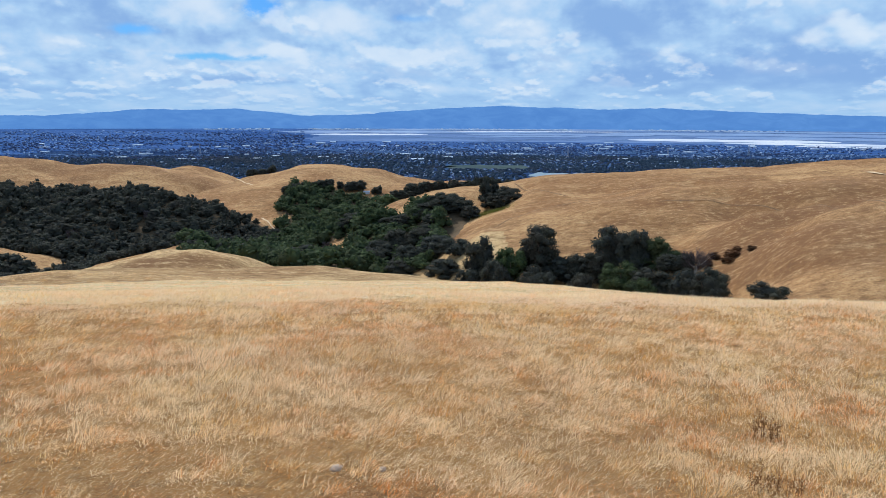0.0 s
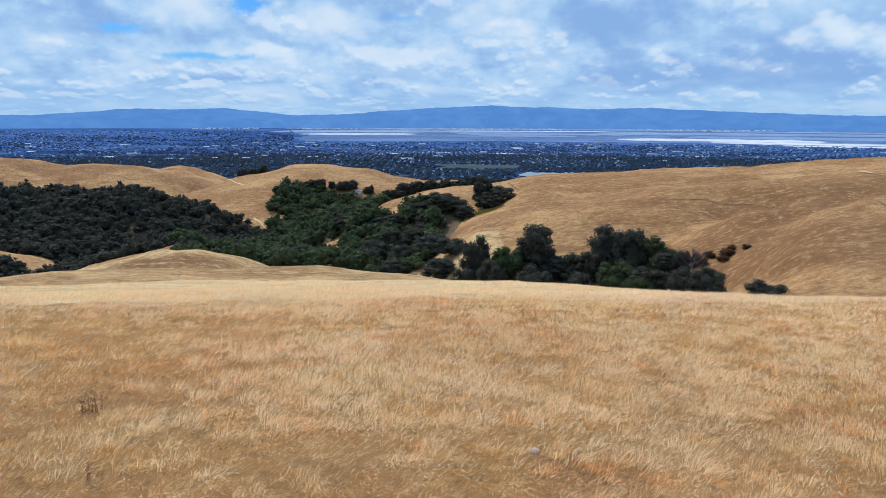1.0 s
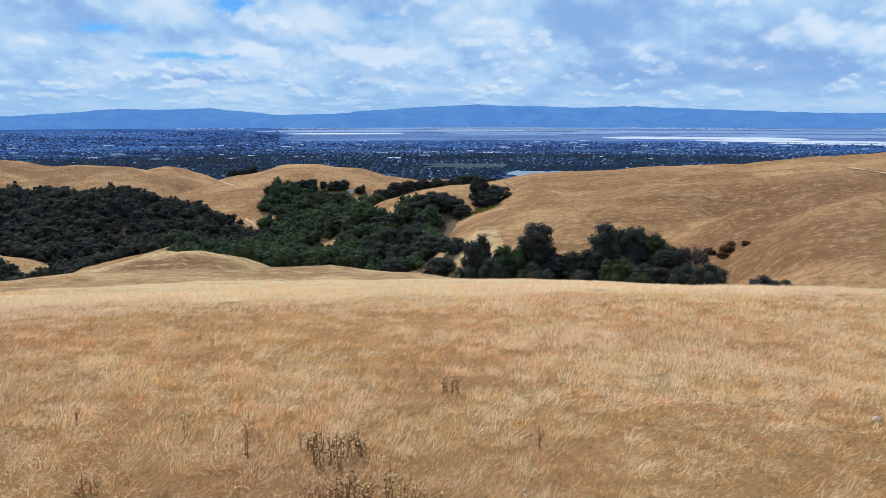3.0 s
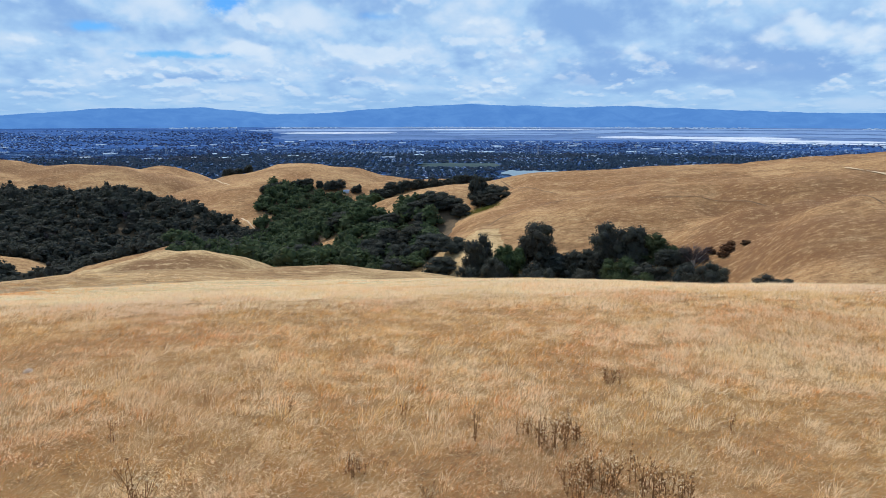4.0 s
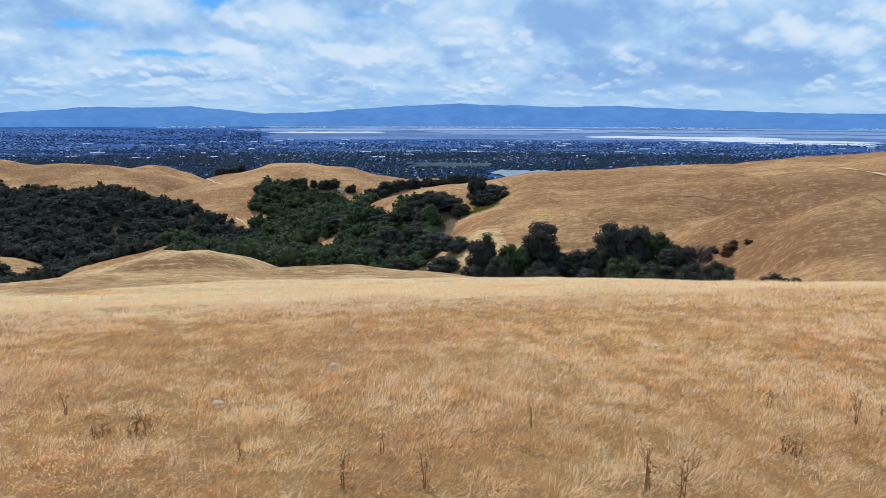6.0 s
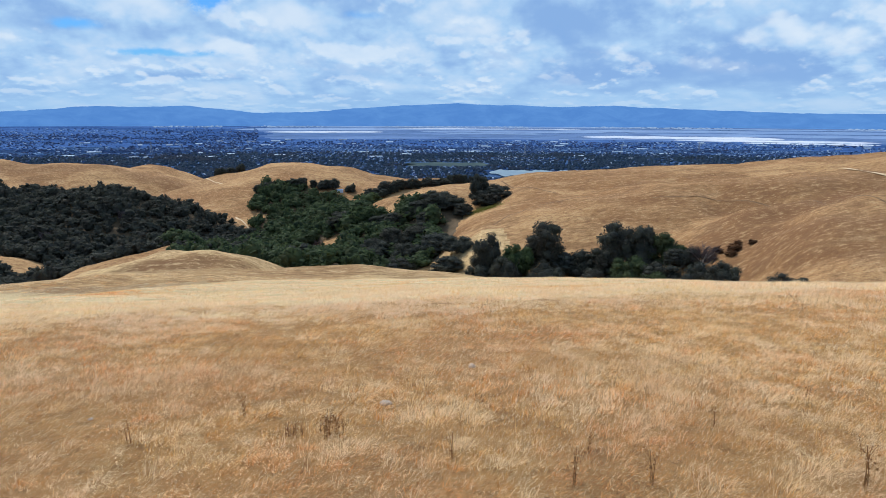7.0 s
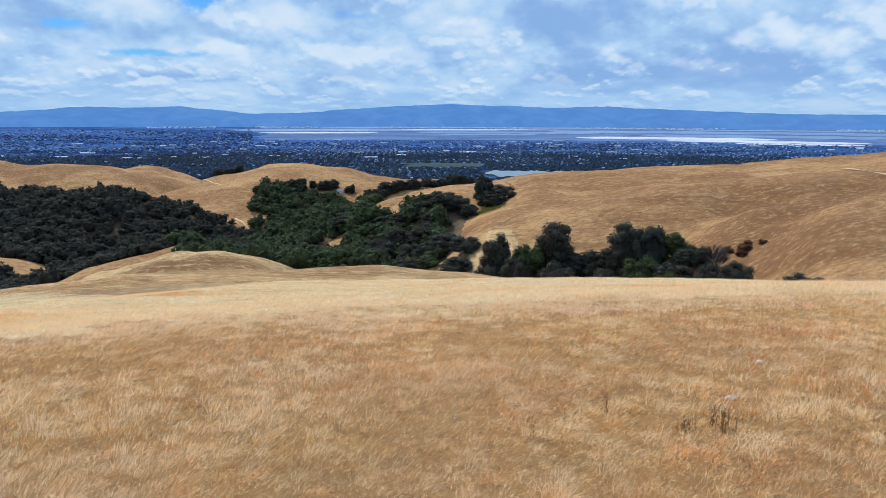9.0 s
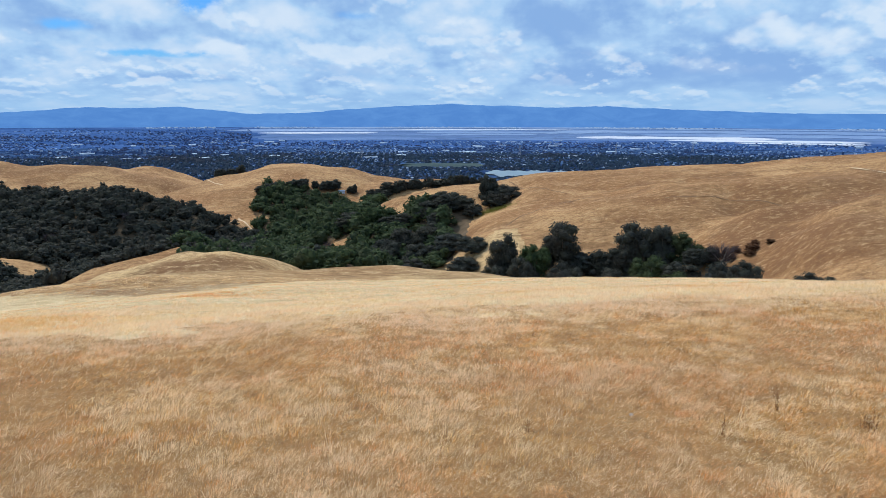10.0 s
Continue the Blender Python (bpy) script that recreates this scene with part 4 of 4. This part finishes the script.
def lived_in(X, Y, R, A, r):
    """More houses in the middle of the plain, fewer under the dark tree belts at its sides."""
    dense = np.clip((0.6 * TOWN.at(X, Y, 260) + 0.4 * TOWN.at(X, Y + 400, 90) - 0.32) * 3.0, 0.05, 1)
    return (r.rand(len(X)) < dense * np.where(A > 11, 0.32, 1.0) * np.where(A < -12, 0.22, 1.0) * np.where((R > 1900) & (R < 2500) & (A > -9) & (A < 9), 1.6, 0.8)) & ~open_land(R, A)


def in_rows(X, Y, gap, seed):
    rng = np.random.RandomState(seed)
    return np.round(X / gap) * gap + rng.uniform(-3, 3, len(X)), np.round(Y / (gap * 1.6)) * gap * 1.6 + rng.uniform(-3, 3, len(X))


X, Y = in_rows(*town_points(24000, 5, 1450, 2950, lived_in), 24.0, 4)
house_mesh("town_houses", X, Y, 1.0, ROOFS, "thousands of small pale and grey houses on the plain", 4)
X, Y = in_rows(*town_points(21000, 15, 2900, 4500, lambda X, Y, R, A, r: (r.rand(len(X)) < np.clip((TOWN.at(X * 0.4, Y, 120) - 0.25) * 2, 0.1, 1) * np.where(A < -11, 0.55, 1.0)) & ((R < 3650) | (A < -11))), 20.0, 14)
house_mesh("far_town_houses", X, Y, 1.1, HAZED_ROOFS, "hazy rows of roofs in the far part of the town", 14)
X, Y = town_points(1400, 25, 4540, 4635, lambda X, Y, R, A, r: TOWN.at(X, Y, 330) > 0.45)
house_mesh("far_shore_houses", X, Y, 1.6, SHED_WALL, "pale buildings scattered along the far shore", 24)


def tree_mesh(name, X, Y, r0, r1, h0, h1, mat, label, seed):
    rng = np.random.RandomState(seed)
    Z = ground_height(X, Y)
    n = len(X)
    ring = np.array([(math.cos(k * math.tau / 5), math.sin(k * math.tau / 5)) for k in range(5)])
    r, h = rng.uniform(r0, r1, n), rng.uniform(h0, h1, n)
    V = np.zeros((n, 11, 3))
    V[:, 0, :] = np.stack([X, Y, Z + h], -1)
    for k in range(5):
        for lvl, (q, hh) in enumerate(((0.62, 0.78), (1.0, 0.32))):
            j = rng.uniform(0.75, 1.25, n)
            V[:, 1 + lvl * 5 + k] = np.stack([X + ring[k, 0] * r * q * j, Y + ring[k, 1] * r * q * j, Z + h * hh * rng.uniform(0.85, 1.12, n) - (0 if lvl == 0 else 2)], -1)
    tri = [(0, 1 + k, 1 + (k + 1) % 5) for k in range(5)]
    for k in range(5):
        a, b = 1 + k, 1 + (k + 1) % 5
        tri += [(a, a + 5, b + 5), (a, b + 5, b)]
    F = (np.arange(n)[:, None, None] * 11 + np.array(tri)[None]).reshape(-1, 3)
    tagged(part(name, mesh_of(name, V.reshape(-1, 3), F, mat)), label, "trees", kind="stuff")


def leafy(X, Y, R, A, r):
    return (r.rand(len(X)) < np.clip(0.25 + 1.1 * TOWN.at(X + 900, Y, 200), 0.1, 1) * np.clip((3000 - R) / 350, 0.0, 1)) & ~open_land(R, A)


X, Y = town_points(30000, 7, 1350, 3000, leafy)
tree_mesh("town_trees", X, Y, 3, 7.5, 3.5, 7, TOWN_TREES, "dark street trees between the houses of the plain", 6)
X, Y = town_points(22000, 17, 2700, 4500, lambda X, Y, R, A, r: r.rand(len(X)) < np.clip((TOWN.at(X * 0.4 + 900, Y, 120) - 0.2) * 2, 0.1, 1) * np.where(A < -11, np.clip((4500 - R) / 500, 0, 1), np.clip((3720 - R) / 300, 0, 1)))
tree_mesh("far_town_trees", X, Y, 3, 8, 2.5, 5, HAZED_TREES, "hazy tree belts in the far part of the town", 16)


def make_shed():
    """A long low warehouse: walls with a shallow pitched roof."""
    root = tagged(new("warehouse"), "long white low-roofed warehouse on the plain", "warehouse", "warehouses by the bay")
    bm = bmesh.new()
    bmesh.ops.create_cube(bm, size=1, matrix=Matrix.Translation((0, 0, 0.5)))
    me = bpy.data.meshes.new("wall")
    bm.to_mesh(me)
    bm.free()
    me.materials.append(SHED_WALL)
    part("wall", me, root)
    v = [(-0.52, -0.54, 1), (0.52, -0.54, 1), (0.52, 0.54, 1), (-0.52, 0.54, 1), (-0.52, 0, 1.35), (0.52, 0, 1.35)]
    f = [(0, 1, 5), (0, 5, 4), (2, 3, 4), (2, 4, 5), (0, 4, 3), (1, 2, 5)]
    part("roof", mesh_of("roof", v, f, SHED_WALL), root)
    return root


shed = make_shed()
rng = np.random.RandomState(12)
for k in range(70):
    R, A = rng.uniform(3350, 3720), rng.uniform(-32, 36)
    if k > 42:
        R, A = rng.uniform(2500, 3300), rng.uniform(-30, 30)
    x, y = polar(R, A)
    m = Matrix.Translation((x, y, float(ground_height(x, y)) - 0.5)) @ Matrix.Rotation(radians(-A) + rng.uniform(-0.2, 0.2), 4, "Z") @ Matrix.Diagonal((rng.uniform(14, 46), rng.uniform(14, 30), rng.uniform(3, 5), 1))
    ob = shed if k == 0 else copy_thing(shed, Matrix.Identity(4))
    ob.matrix_basis = m


def make_ranch_shed(x, y):
    root = tagged(new("shed"), "small pale ranch shed among the oaks", "shed")
    g = float(ground_height(x, y))
    root.matrix_basis = pose(x, y, g, 0, 0, 8)
    wall = [(-3, -1.6, -0.4), (3, -1.6, -0.4), (3, 1.6, -0.4), (-3, 1.6, -0.4), (-3, -1.6, 2.3), (3, -1.6, 2.3), (3, 1.6, 2.3), (-3, 1.6, 2.3)]
    part("wall", mesh_of("wall", wall, [(0, 1, 5, 4), (1, 2, 6, 5), (2, 3, 7, 6), (3, 0, 4, 7)], SALT), root)
    roof = [(-3.3, -1.9, 2.25), (3.3, -1.9, 2.25), (3.3, 0, 3.1), (-3.3, 0, 3.1), (-3.3, 1.9, 2.25), (3.3, 1.9, 2.25)]
    part("roof", mesh_of("roof", roof, [(0, 1, 2, 3), (3, 2, 5, 4)], SHED_WALL), root)


make_ranch_shed(-79, 703)


def make_pylon():
    root = tagged(new("pylon"), "slender grey lattice power pylon rising over the trees", "pylon", "pylons on the plain")
    legs = []
    for sx in (-1, 1):
        for sy in (-1, 1):
            part("leg", mesh_of("leg", *tube(((sx * 4, sy * 4, 0), (sx * 1.6, sy * 1.6, 26), (sx * 0.5, sy * 0.5, 44)), (0.5, 0.4, 0.3), 4), STEEL), root)
    for z, w in ((30, 9), (36, 7), (41, 5)):
        part("cross_arm", mesh_of("cross_arm", *tube(((-w, 0, z), (0, 0, z + 1), (w, 0, z)), (0.25, 0.45, 0.25), 4), STEEL), root)
    for z in (6, 13, 20):
        w = 4 - z * 0.09
        part("brace", mesh_of("brace", *tube(((-w, -w, z), (w, w, z + 5)), (0.25, 0.25), 4), STEEL), root)
    return root


pylon = make_pylon()
for k, (R, A) in enumerate(((2900, 18.2), (2700, 10.5), (3100, 24.0), (2500, -2.5), (3000, -19.0))):
    x, y = polar(R, A)
    m = Matrix.Translation((x, y, float(ground_height(x, y))))
    if k:
        copy_thing(pylon, m)
    else:
        pylon.matrix_basis = m


# ---- dry weeds and stones near the flight line ----
def make_thistle(seed, stems, tall, spread, label):
    rng = np.random.RandomState(seed)
    root = tagged(new("thistle"), label, "thistle", "dried thistles in the grass")
    for k in range(stems):
        a, r = rng.uniform(0, math.tau), spread * math.sqrt(rng.uniform(0, 1))
        bx, by = math.cos(a) * r, math.sin(a) * r
        h = tall * rng.uniform(0.55, 1.0)
        lx, ly = rng.normal(0, 0.08) * h, rng.normal(0, 0.08) * h
        top = (bx + lx, by + ly, h)
        pieces = [tube(((bx, by, -0.04), (bx + lx * 0.3, by + ly * 0.3, h * 0.5), top), (0.008, 0.006, 0.004), 4)]
        heads = [top]
        for j in range(rng.randint(2, 5)):
            s = rng.uniform(0.45, 0.85)
            p = (bx + lx * s, by + ly * s, h * s)
            t = rng.uniform(0, math.tau)
            e = (p[0] + math.cos(t) * 0.11, p[1] + math.sin(t) * 0.11, p[2] + rng.uniform(0.08, 0.2))
            pieces.append(tube((p, ((p[0] + e[0]) / 2 + 0.02, (p[1] + e[1]) / 2, p[2] + 0.04), e), (0.005, 0.004, 0.003), 3))
            heads.append(e)
        # shrivelled leaves up the stem
        n = 6
        c = np.array([(bx, by, 0)]) + np.array([(lx, ly, h)]) * rng.uniform(0.05, 0.75, n)[:, None] + rng.normal(0, 0.03, (n, 3))
        pieces.append(leaf_cards(c, rng.normal(0, 1, (n, 3)), 0.026, rng))
        stem = part("stem", mesh_of("stem", *joined(pieces), THISTLE), root)
        bv, bf = BALLS[1]
        for q in heads:
            s = rng.uniform(0.011, 0.019)
            part("seed_head", mesh_of("seed_head", np.array(q) + bv * (s, s, s * 0.8) * (1 + 0.25 * rng.normal(0, 1, len(bv)))[:, None], bf, THISTLE_HEAD if rng.rand() < 0.65 else THISTLE), stem, "pale fluffy seed head")
    return root


clump_label, sprig_label = "dark brown dried thistle clump with pale seed heads", "single dry thistle with a few pale seed heads"
clumps = [make_thistle(200, 30, 0.42, 0.55, clump_label), make_thistle(201, 12, 0.42, 0.24, clump_label)]
sprigs = [make_thistle(210, 3, 0.68, 0.07, sprig_label), make_thistle(211, 2, 0.50, 0.05, sprig_label)]
seen = set()


def plant(src, x, y, s=1.0):
    m = Matrix.Translation((x, y, float(ground_height(x, y)))) @ Matrix.Rotation(x * 7.3, 4, "Z") @ Matrix.Diagonal((s, s, s, 1))
    ob = src if src.name not in seen else copy_thing(src, Matrix.Identity(4))
    seen.add(src.name)
    ob.matrix_basis = m


for x, y, s in ((-10.15, 7.4, 1.0), (-10.8, 7.6, 0.75), (3.2, 10.4, 0.6)):
    plant(clumps[0], x, y, s)
for x, y, s in ((-13.7, 7.9, 0.6), (3.99, 12.4, 0.9), (-11.3, 9.2, 0.6), (-23.2, 9.5, 0.9), (-12.75, 6.6, 0.8), (-11.0, 8.8, 1.0), (-10.7, 9.1, 0.8), (-9.26, 11.8, 0.7), (-23.8, 9.5, 0.6)):
    plant(clumps[1], x, y, s)
for x, y, s in ((-16.1, 6.95, 1.0), (-15.8, 6.6, 1.05), (-19.9, 7.2, 0.8), (-12.8, 6.8, 0.7), (-18.9, 7.15, 0.8), (-24.8, 10.5, 0.7), (-12.1, 8.9, 0.8)):
    plant(sprigs[0], x, y, s)
for x, y, s in ((-19.4, 8.1, 0.8), (-13.1, 9.6, 0.8), (-17.2, 9.0, 0.7), (-21.4, 8.2, 0.8), (-14.9, 10.2, 0.7), (-8.1, 9.4, 0.7), (-26.3, 9.4, 0.8), (-29.4, 9.9, 0.6)):
    plant(sprigs[1], x, y, s)


def make_stone(seed):
    r = np.random.RandomState(seed)
    bv, bf = BALLS[2]
    v = bv * (1.0, 0.8, 0.5) * (1 + 0.1 * r.normal(0, 1, len(bv)))[:, None]
    return mesh_of("stone", v, bf, STONE)


stone_mesh = make_stone(3)
for x, y, s in ((-2.54, 10.4, 0.09), (-1.95, 10.45, 0.06), (-22.36, 10.85, 0.12), (-20.56, 13.1, 0.11), (-27.4, 10.6, 0.05)):
    ob = tagged(part("stone", stone_mesh), "small pale stone half sunk in dry grass", "stone", "stones in the grass")
    ob.location, ob.scale, ob.rotation_euler = (x, y, float(ground_height(x, y)) + s * 0.2), (s, s, s), (0, 0, x)


# ---- dry grass ----
CLUMP = Lattice(33)


def blade_mesh(rng, x, y, h, flow, lean, w, kind, chance, bent):
    """Thin tapering blades from their feet; bent ones have a knee and here and there a drooping oat head."""
    n = len(x)
    z = ground_height(x, y) - 0.01
    dx, dy = np.cos(flow), np.sin(flow)
    turn = rng.uniform(0, math.tau, n)
    sx, sy = np.cos(turn) * w / 2, np.sin(turn) * w / 2
    run, rise = np.sin(lean) * h, np.cos(np.minimum(lean * 0.85, 1.5)) * h
    tip = np.stack([x + dx * run, y + dy * run, z + rise], -1)
    foot = [np.stack([x - sx, y - sy, z], -1), np.stack([x + sx, y + sy, z], -1)]
    if not bent:
        v = np.stack([*foot, tip], 1).reshape(-1, 3)
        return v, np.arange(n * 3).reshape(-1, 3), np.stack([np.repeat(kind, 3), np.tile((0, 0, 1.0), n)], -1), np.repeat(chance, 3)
    mx, my, mz = x + dx * run * 0.33, y + dy * run * 0.33, z + rise * 0.62
    v = np.stack([*foot, np.stack([mx - sx * 0.8, my - sy * 0.8, mz], -1), np.stack([mx + sx * 0.8, my + sy * 0.8, mz], -1), tip], 1).reshape(-1, 3)
    i = np.arange(n)[:, None] * 5
    f = np.concatenate([i + (0, 1, 3), i + (0, 3, 2), i + (2, 3, 4)])
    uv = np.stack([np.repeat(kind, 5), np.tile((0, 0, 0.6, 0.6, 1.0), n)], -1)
    k = np.where(rng.rand(n) < 0.30)[0]
    c, s = tip[k], rng.uniform(0.012, 0.024, len(k))[:, None]
    d = np.stack([dx[k], dy[k], -0.5 * np.ones(len(k))], -1)
    q = np.stack([-dy[k], dx[k], np.zeros(len(k))], -1)
    hv = np.stack([c, c + d * s + q * s * 0.35, c + d * s * 2.2, c + d * s - q * s * 0.35], 1).reshape(-1, 3)
    j = np.arange(len(k))[:, None] * 4 + len(v)
    hf = np.concatenate([j + (0, 1, 2), j + (0, 2, 3)])
    huv = np.stack([np.repeat(0.5 + 0.5 * kind[k], 4), np.ones(len(k) * 4)], -1)
    return np.concatenate([v, hv]), np.concatenate([f, hf]), np.concatenate([uv, huv]), np.concatenate([np.repeat(chance, 5), np.repeat(0.6 + 0.3 * chance[k], 4)])


WEEDS = ((-74, 126, 12, 5, 0.9), (-65, 130, 6, 4, 0.7), (-60, 100, 9, 8, 0.35), (-89, 128, 9, 6, 0.45), (-50, 60, 8, 5, 0.25))


def weeds(x, y):
    """Ragged patches of brown weeds among the oats, 0 to 1."""
    v = np.zeros_like(x)
    for a, b, rx, ry, k in WEEDS:
        d = np.hypot((x - a) / rx, (y - b) / ry) + 1.4 * (CLUMP.at(x, y, 4.0) - 0.5) + 0.9 * (CLUMP.at(x + 7, y, 1.3) - 0.5)
        v = np.maximum(v, k * ramp(-d, -1.2, -0.5))
    return v


WORN = ((-27.7, 10.4, 1.1, 0.6), (-28.6, 9.7, 1.0, 0.5), (-3.9, 10.9, 1.5, 0.5), (-5.2, 10.4, 1.0, 0.5), (-9.0, 12.3, 0.9, 0.5), (-17.4, 7.6, 0.9, 0.4), (-26.6, 8.6, 0.9, 0.6), (-21.0, 9.1, 0.8, 0.4), (-13.6, 8.6, 0.8, 0.4))


def worn(x, y):
    """Thin, trodden places in the hilltop grass, 0 to 1."""
    v = np.zeros_like(x)
    for a, b, rx, ry in WORN:
        d = np.hypot((x - a) / rx, (y - b) / ry) + 1.0 * (CLUMP.at(x, y, 0.6) - 0.5)
        v = np.maximum(v, ramp(-d, -1.2, -0.5))
    return v


def straw(x, y):
    """Shade of the grass over the plan: near 0 dark weeds, rust, orange, straw, near 1 bleached."""
    v = 1.05 * CLUMP.at(x + 11, y, 0.32) + 0.75 * CLUMP.at(x * 0.75 + 5, y + 63, 0.8) + 0.5 * CLUMP.at(x * 0.6, y + 31, 2.8) - 0.52
    return np.maximum(v - 0.22 * ramp(y, 12.5, 16) * ramp(-x, 4, 14), 0.22)


def tufts(rng, box, per, count, size, width, tall, bent, litter, oats=False):
    """Tussocks of blades that spring from one foot and lean with the wind, and broken stems lying between them."""
    x0, x1, y0, y1 = box
    area = (x1 - x0) * (y1 - y0)
    n = int(area * per)
    cx, cy = rng.uniform(x0, x1, n), rng.uniform(y0, y1, n)
    rich = 0.55 * CLUMP.at(cx + 40, cy, 2.3) + 0.45 * CLUMP.at(cx, cy + 90, 7.0)
    beyond = cy > oat_edge(cx) + 3.5 * (CLUMP.at(cx, cy + 5, 2.5) - 0.5) + 0.8 * rng.normal(0, 1, n)
    k = (rng.rand(n) < np.clip((rich - 0.22) * 3.2 + 0.5 * oats, 0.72, 1) * (1 - 0.5 * worn(cx, cy))) & (beyond == oats) & (cx > -33 - 0.76 * cy) & (cx < 2 + 0.74 * cy)
    cx, cy, rich = cx[k], cy[k], rich[k]
    n = len(cx)
    kind = straw(cx, cy) + 0.85 * (rng.rand(n) - 0.5)
    trodden = worn(cx, cy)
    if oats:
        kind = 0.88 + 0.22 * (kind - 0.5) - 0.85 * weeds(cx, cy) - 0.25 * ramp(CLUMP.at(cx * 0.5, cy, 6.0), 0.62, 0.9)
    big = rng.uniform(0.6, 1.35, n) * (0.7 + 0.5 * rich)
    if not oats:
        big = big * (0.55 + 0.75 * np.clip(kind, 0, 1)) * (1 - 0.4 * trodden)
    wind = 0.5 + 2.0 * (CLUMP.at(cx, cy, 5.0) - 0.5) + 0.35 * rng.normal(0, 1, n)
    m = np.maximum((count * big * rng.uniform(0.6, 1.3, n)).astype(int), 4)
    t = np.repeat(np.arange(n), m)
    a = rng.uniform(0, math.tau, len(t))
    r = size * big[t] * np.sqrt(rng.rand(len(t)))
    ox, oy = np.cos(a) * r, np.sin(a) * r
    out = 0.75 * r / size
    lx = np.cos(a) * out + np.cos(wind[t]) * 0.95 + 0.38 * rng.normal(0, 1, len(t))
    ly = np.sin(a) * out + np.sin(wind[t]) * 0.95 + 0.38 * rng.normal(0, 1, len(t))
    lean = np.clip(np.hypot(lx, ly) * 1.0, 0.15, 1.52)
    x, y = cx[t] + ox, cy[t] + oy
    h = tall * big[t] * rng.uniform(0.45, 1.2, len(t))
    standing = (x, y, h, np.arctan2(ly, lx), lean, width * rng.uniform(0.6, 1.5, len(t)), np.clip(kind[t] + 0.10 * rng.normal(0, 1, len(t)), 0.01, 0.99), rng.rand(len(t)))
    q = int(area * litter)
    fx, fy = rng.uniform(x0, x1, q), rng.uniform(y0, y1, q)
    k = ((fy > oat_edge(fx)) == oats) & (fx > -33 - 0.76 * fy) & (fx < 2 + 0.74 * fy)
    fx, fy, q = fx[k], fy[k], int(k.sum())
    lying = (fx, fy, tall * rng.uniform(0.25, 0.75, q), 0.5 + 2.0 * (CLUMP.at(fx, fy, 5.0) - 0.5) + 0.75 * rng.normal(0, 1, q), rng.uniform(1.0, 1.55, q), width * rng.uniform(0.9, 1.8, q),
             np.clip(0.88 + 0.1 * rng.normal(0, 1, q) if oats else straw(fx, fy) + 0.10 + 0.30 * rng.normal(0, 1, q) - 0.12 * worn(fx, fy), 0.02, 0.99), rng.rand(q))
    a, b = blade_mesh(rng, *standing, bent), blade_mesh(rng, *lying, False)
    return np.concatenate([a[0], b[0]]), np.concatenate([a[1], b[1] + len(a[0])]), np.concatenate([a[2], b[2]]), np.concatenate([a[3], b[3]])


def make_grass(name, bands, mat, label, seed):
    rng = np.random.RandomState(seed)
    vs, fs, us, cs, at = [], [], [], [], 0
    for band in bands:
        v, f, u, c = tufts(rng, *band)
        vs.append(v), fs.append(f + at), us.append(u), cs.append(c)
        at += len(v)
    f, c = np.concatenate(fs), np.concatenate(cs)
    me = mesh_of(name, np.concatenate(vs), f, mat, uv=np.concatenate(us))
    me.uv_layers.new(name="chance").uv.foreach_set("vector", np.stack([c, c], -1).astype(np.float32)[f.ravel()].ravel())
    tagged(part(name, me), label, "grass", kind="stuff")


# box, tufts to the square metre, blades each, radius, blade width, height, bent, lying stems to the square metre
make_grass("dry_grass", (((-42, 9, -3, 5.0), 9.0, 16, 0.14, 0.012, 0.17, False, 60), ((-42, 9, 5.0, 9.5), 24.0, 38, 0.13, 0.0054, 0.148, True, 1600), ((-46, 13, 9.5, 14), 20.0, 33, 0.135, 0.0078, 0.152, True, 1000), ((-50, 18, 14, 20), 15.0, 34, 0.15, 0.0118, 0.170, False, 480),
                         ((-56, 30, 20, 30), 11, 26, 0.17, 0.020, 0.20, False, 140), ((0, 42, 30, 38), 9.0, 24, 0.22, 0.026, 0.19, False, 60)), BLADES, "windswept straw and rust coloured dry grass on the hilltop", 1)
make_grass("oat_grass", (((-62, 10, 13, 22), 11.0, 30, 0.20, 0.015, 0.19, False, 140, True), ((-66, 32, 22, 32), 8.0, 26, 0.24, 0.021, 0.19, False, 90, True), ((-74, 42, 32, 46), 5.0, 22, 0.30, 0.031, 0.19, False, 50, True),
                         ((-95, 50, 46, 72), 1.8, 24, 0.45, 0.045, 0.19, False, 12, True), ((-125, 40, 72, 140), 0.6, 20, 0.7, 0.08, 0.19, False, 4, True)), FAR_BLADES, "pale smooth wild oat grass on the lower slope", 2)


def make_reeds():
    rng = np.random.RandomState(8)
    n = 2600
    x, y = rng.normal(24, 4.5, n), rng.normal(362, 4.0, n)
    v, f, _, _ = blade_mesh(rng, x, y, rng.uniform(0.7, 1.6, n), rng.uniform(0, math.tau, n), rng.uniform(0.1, 0.5, n), 0.10 * np.ones(n), np.zeros(n), np.zeros(n), False)
    tagged(part("reed_bed", mesh_of("reed_bed", v, f, REED)), "yellow-green reeds below the tall trees in the hollow", "reeds", kind="stuff")


make_reeds()
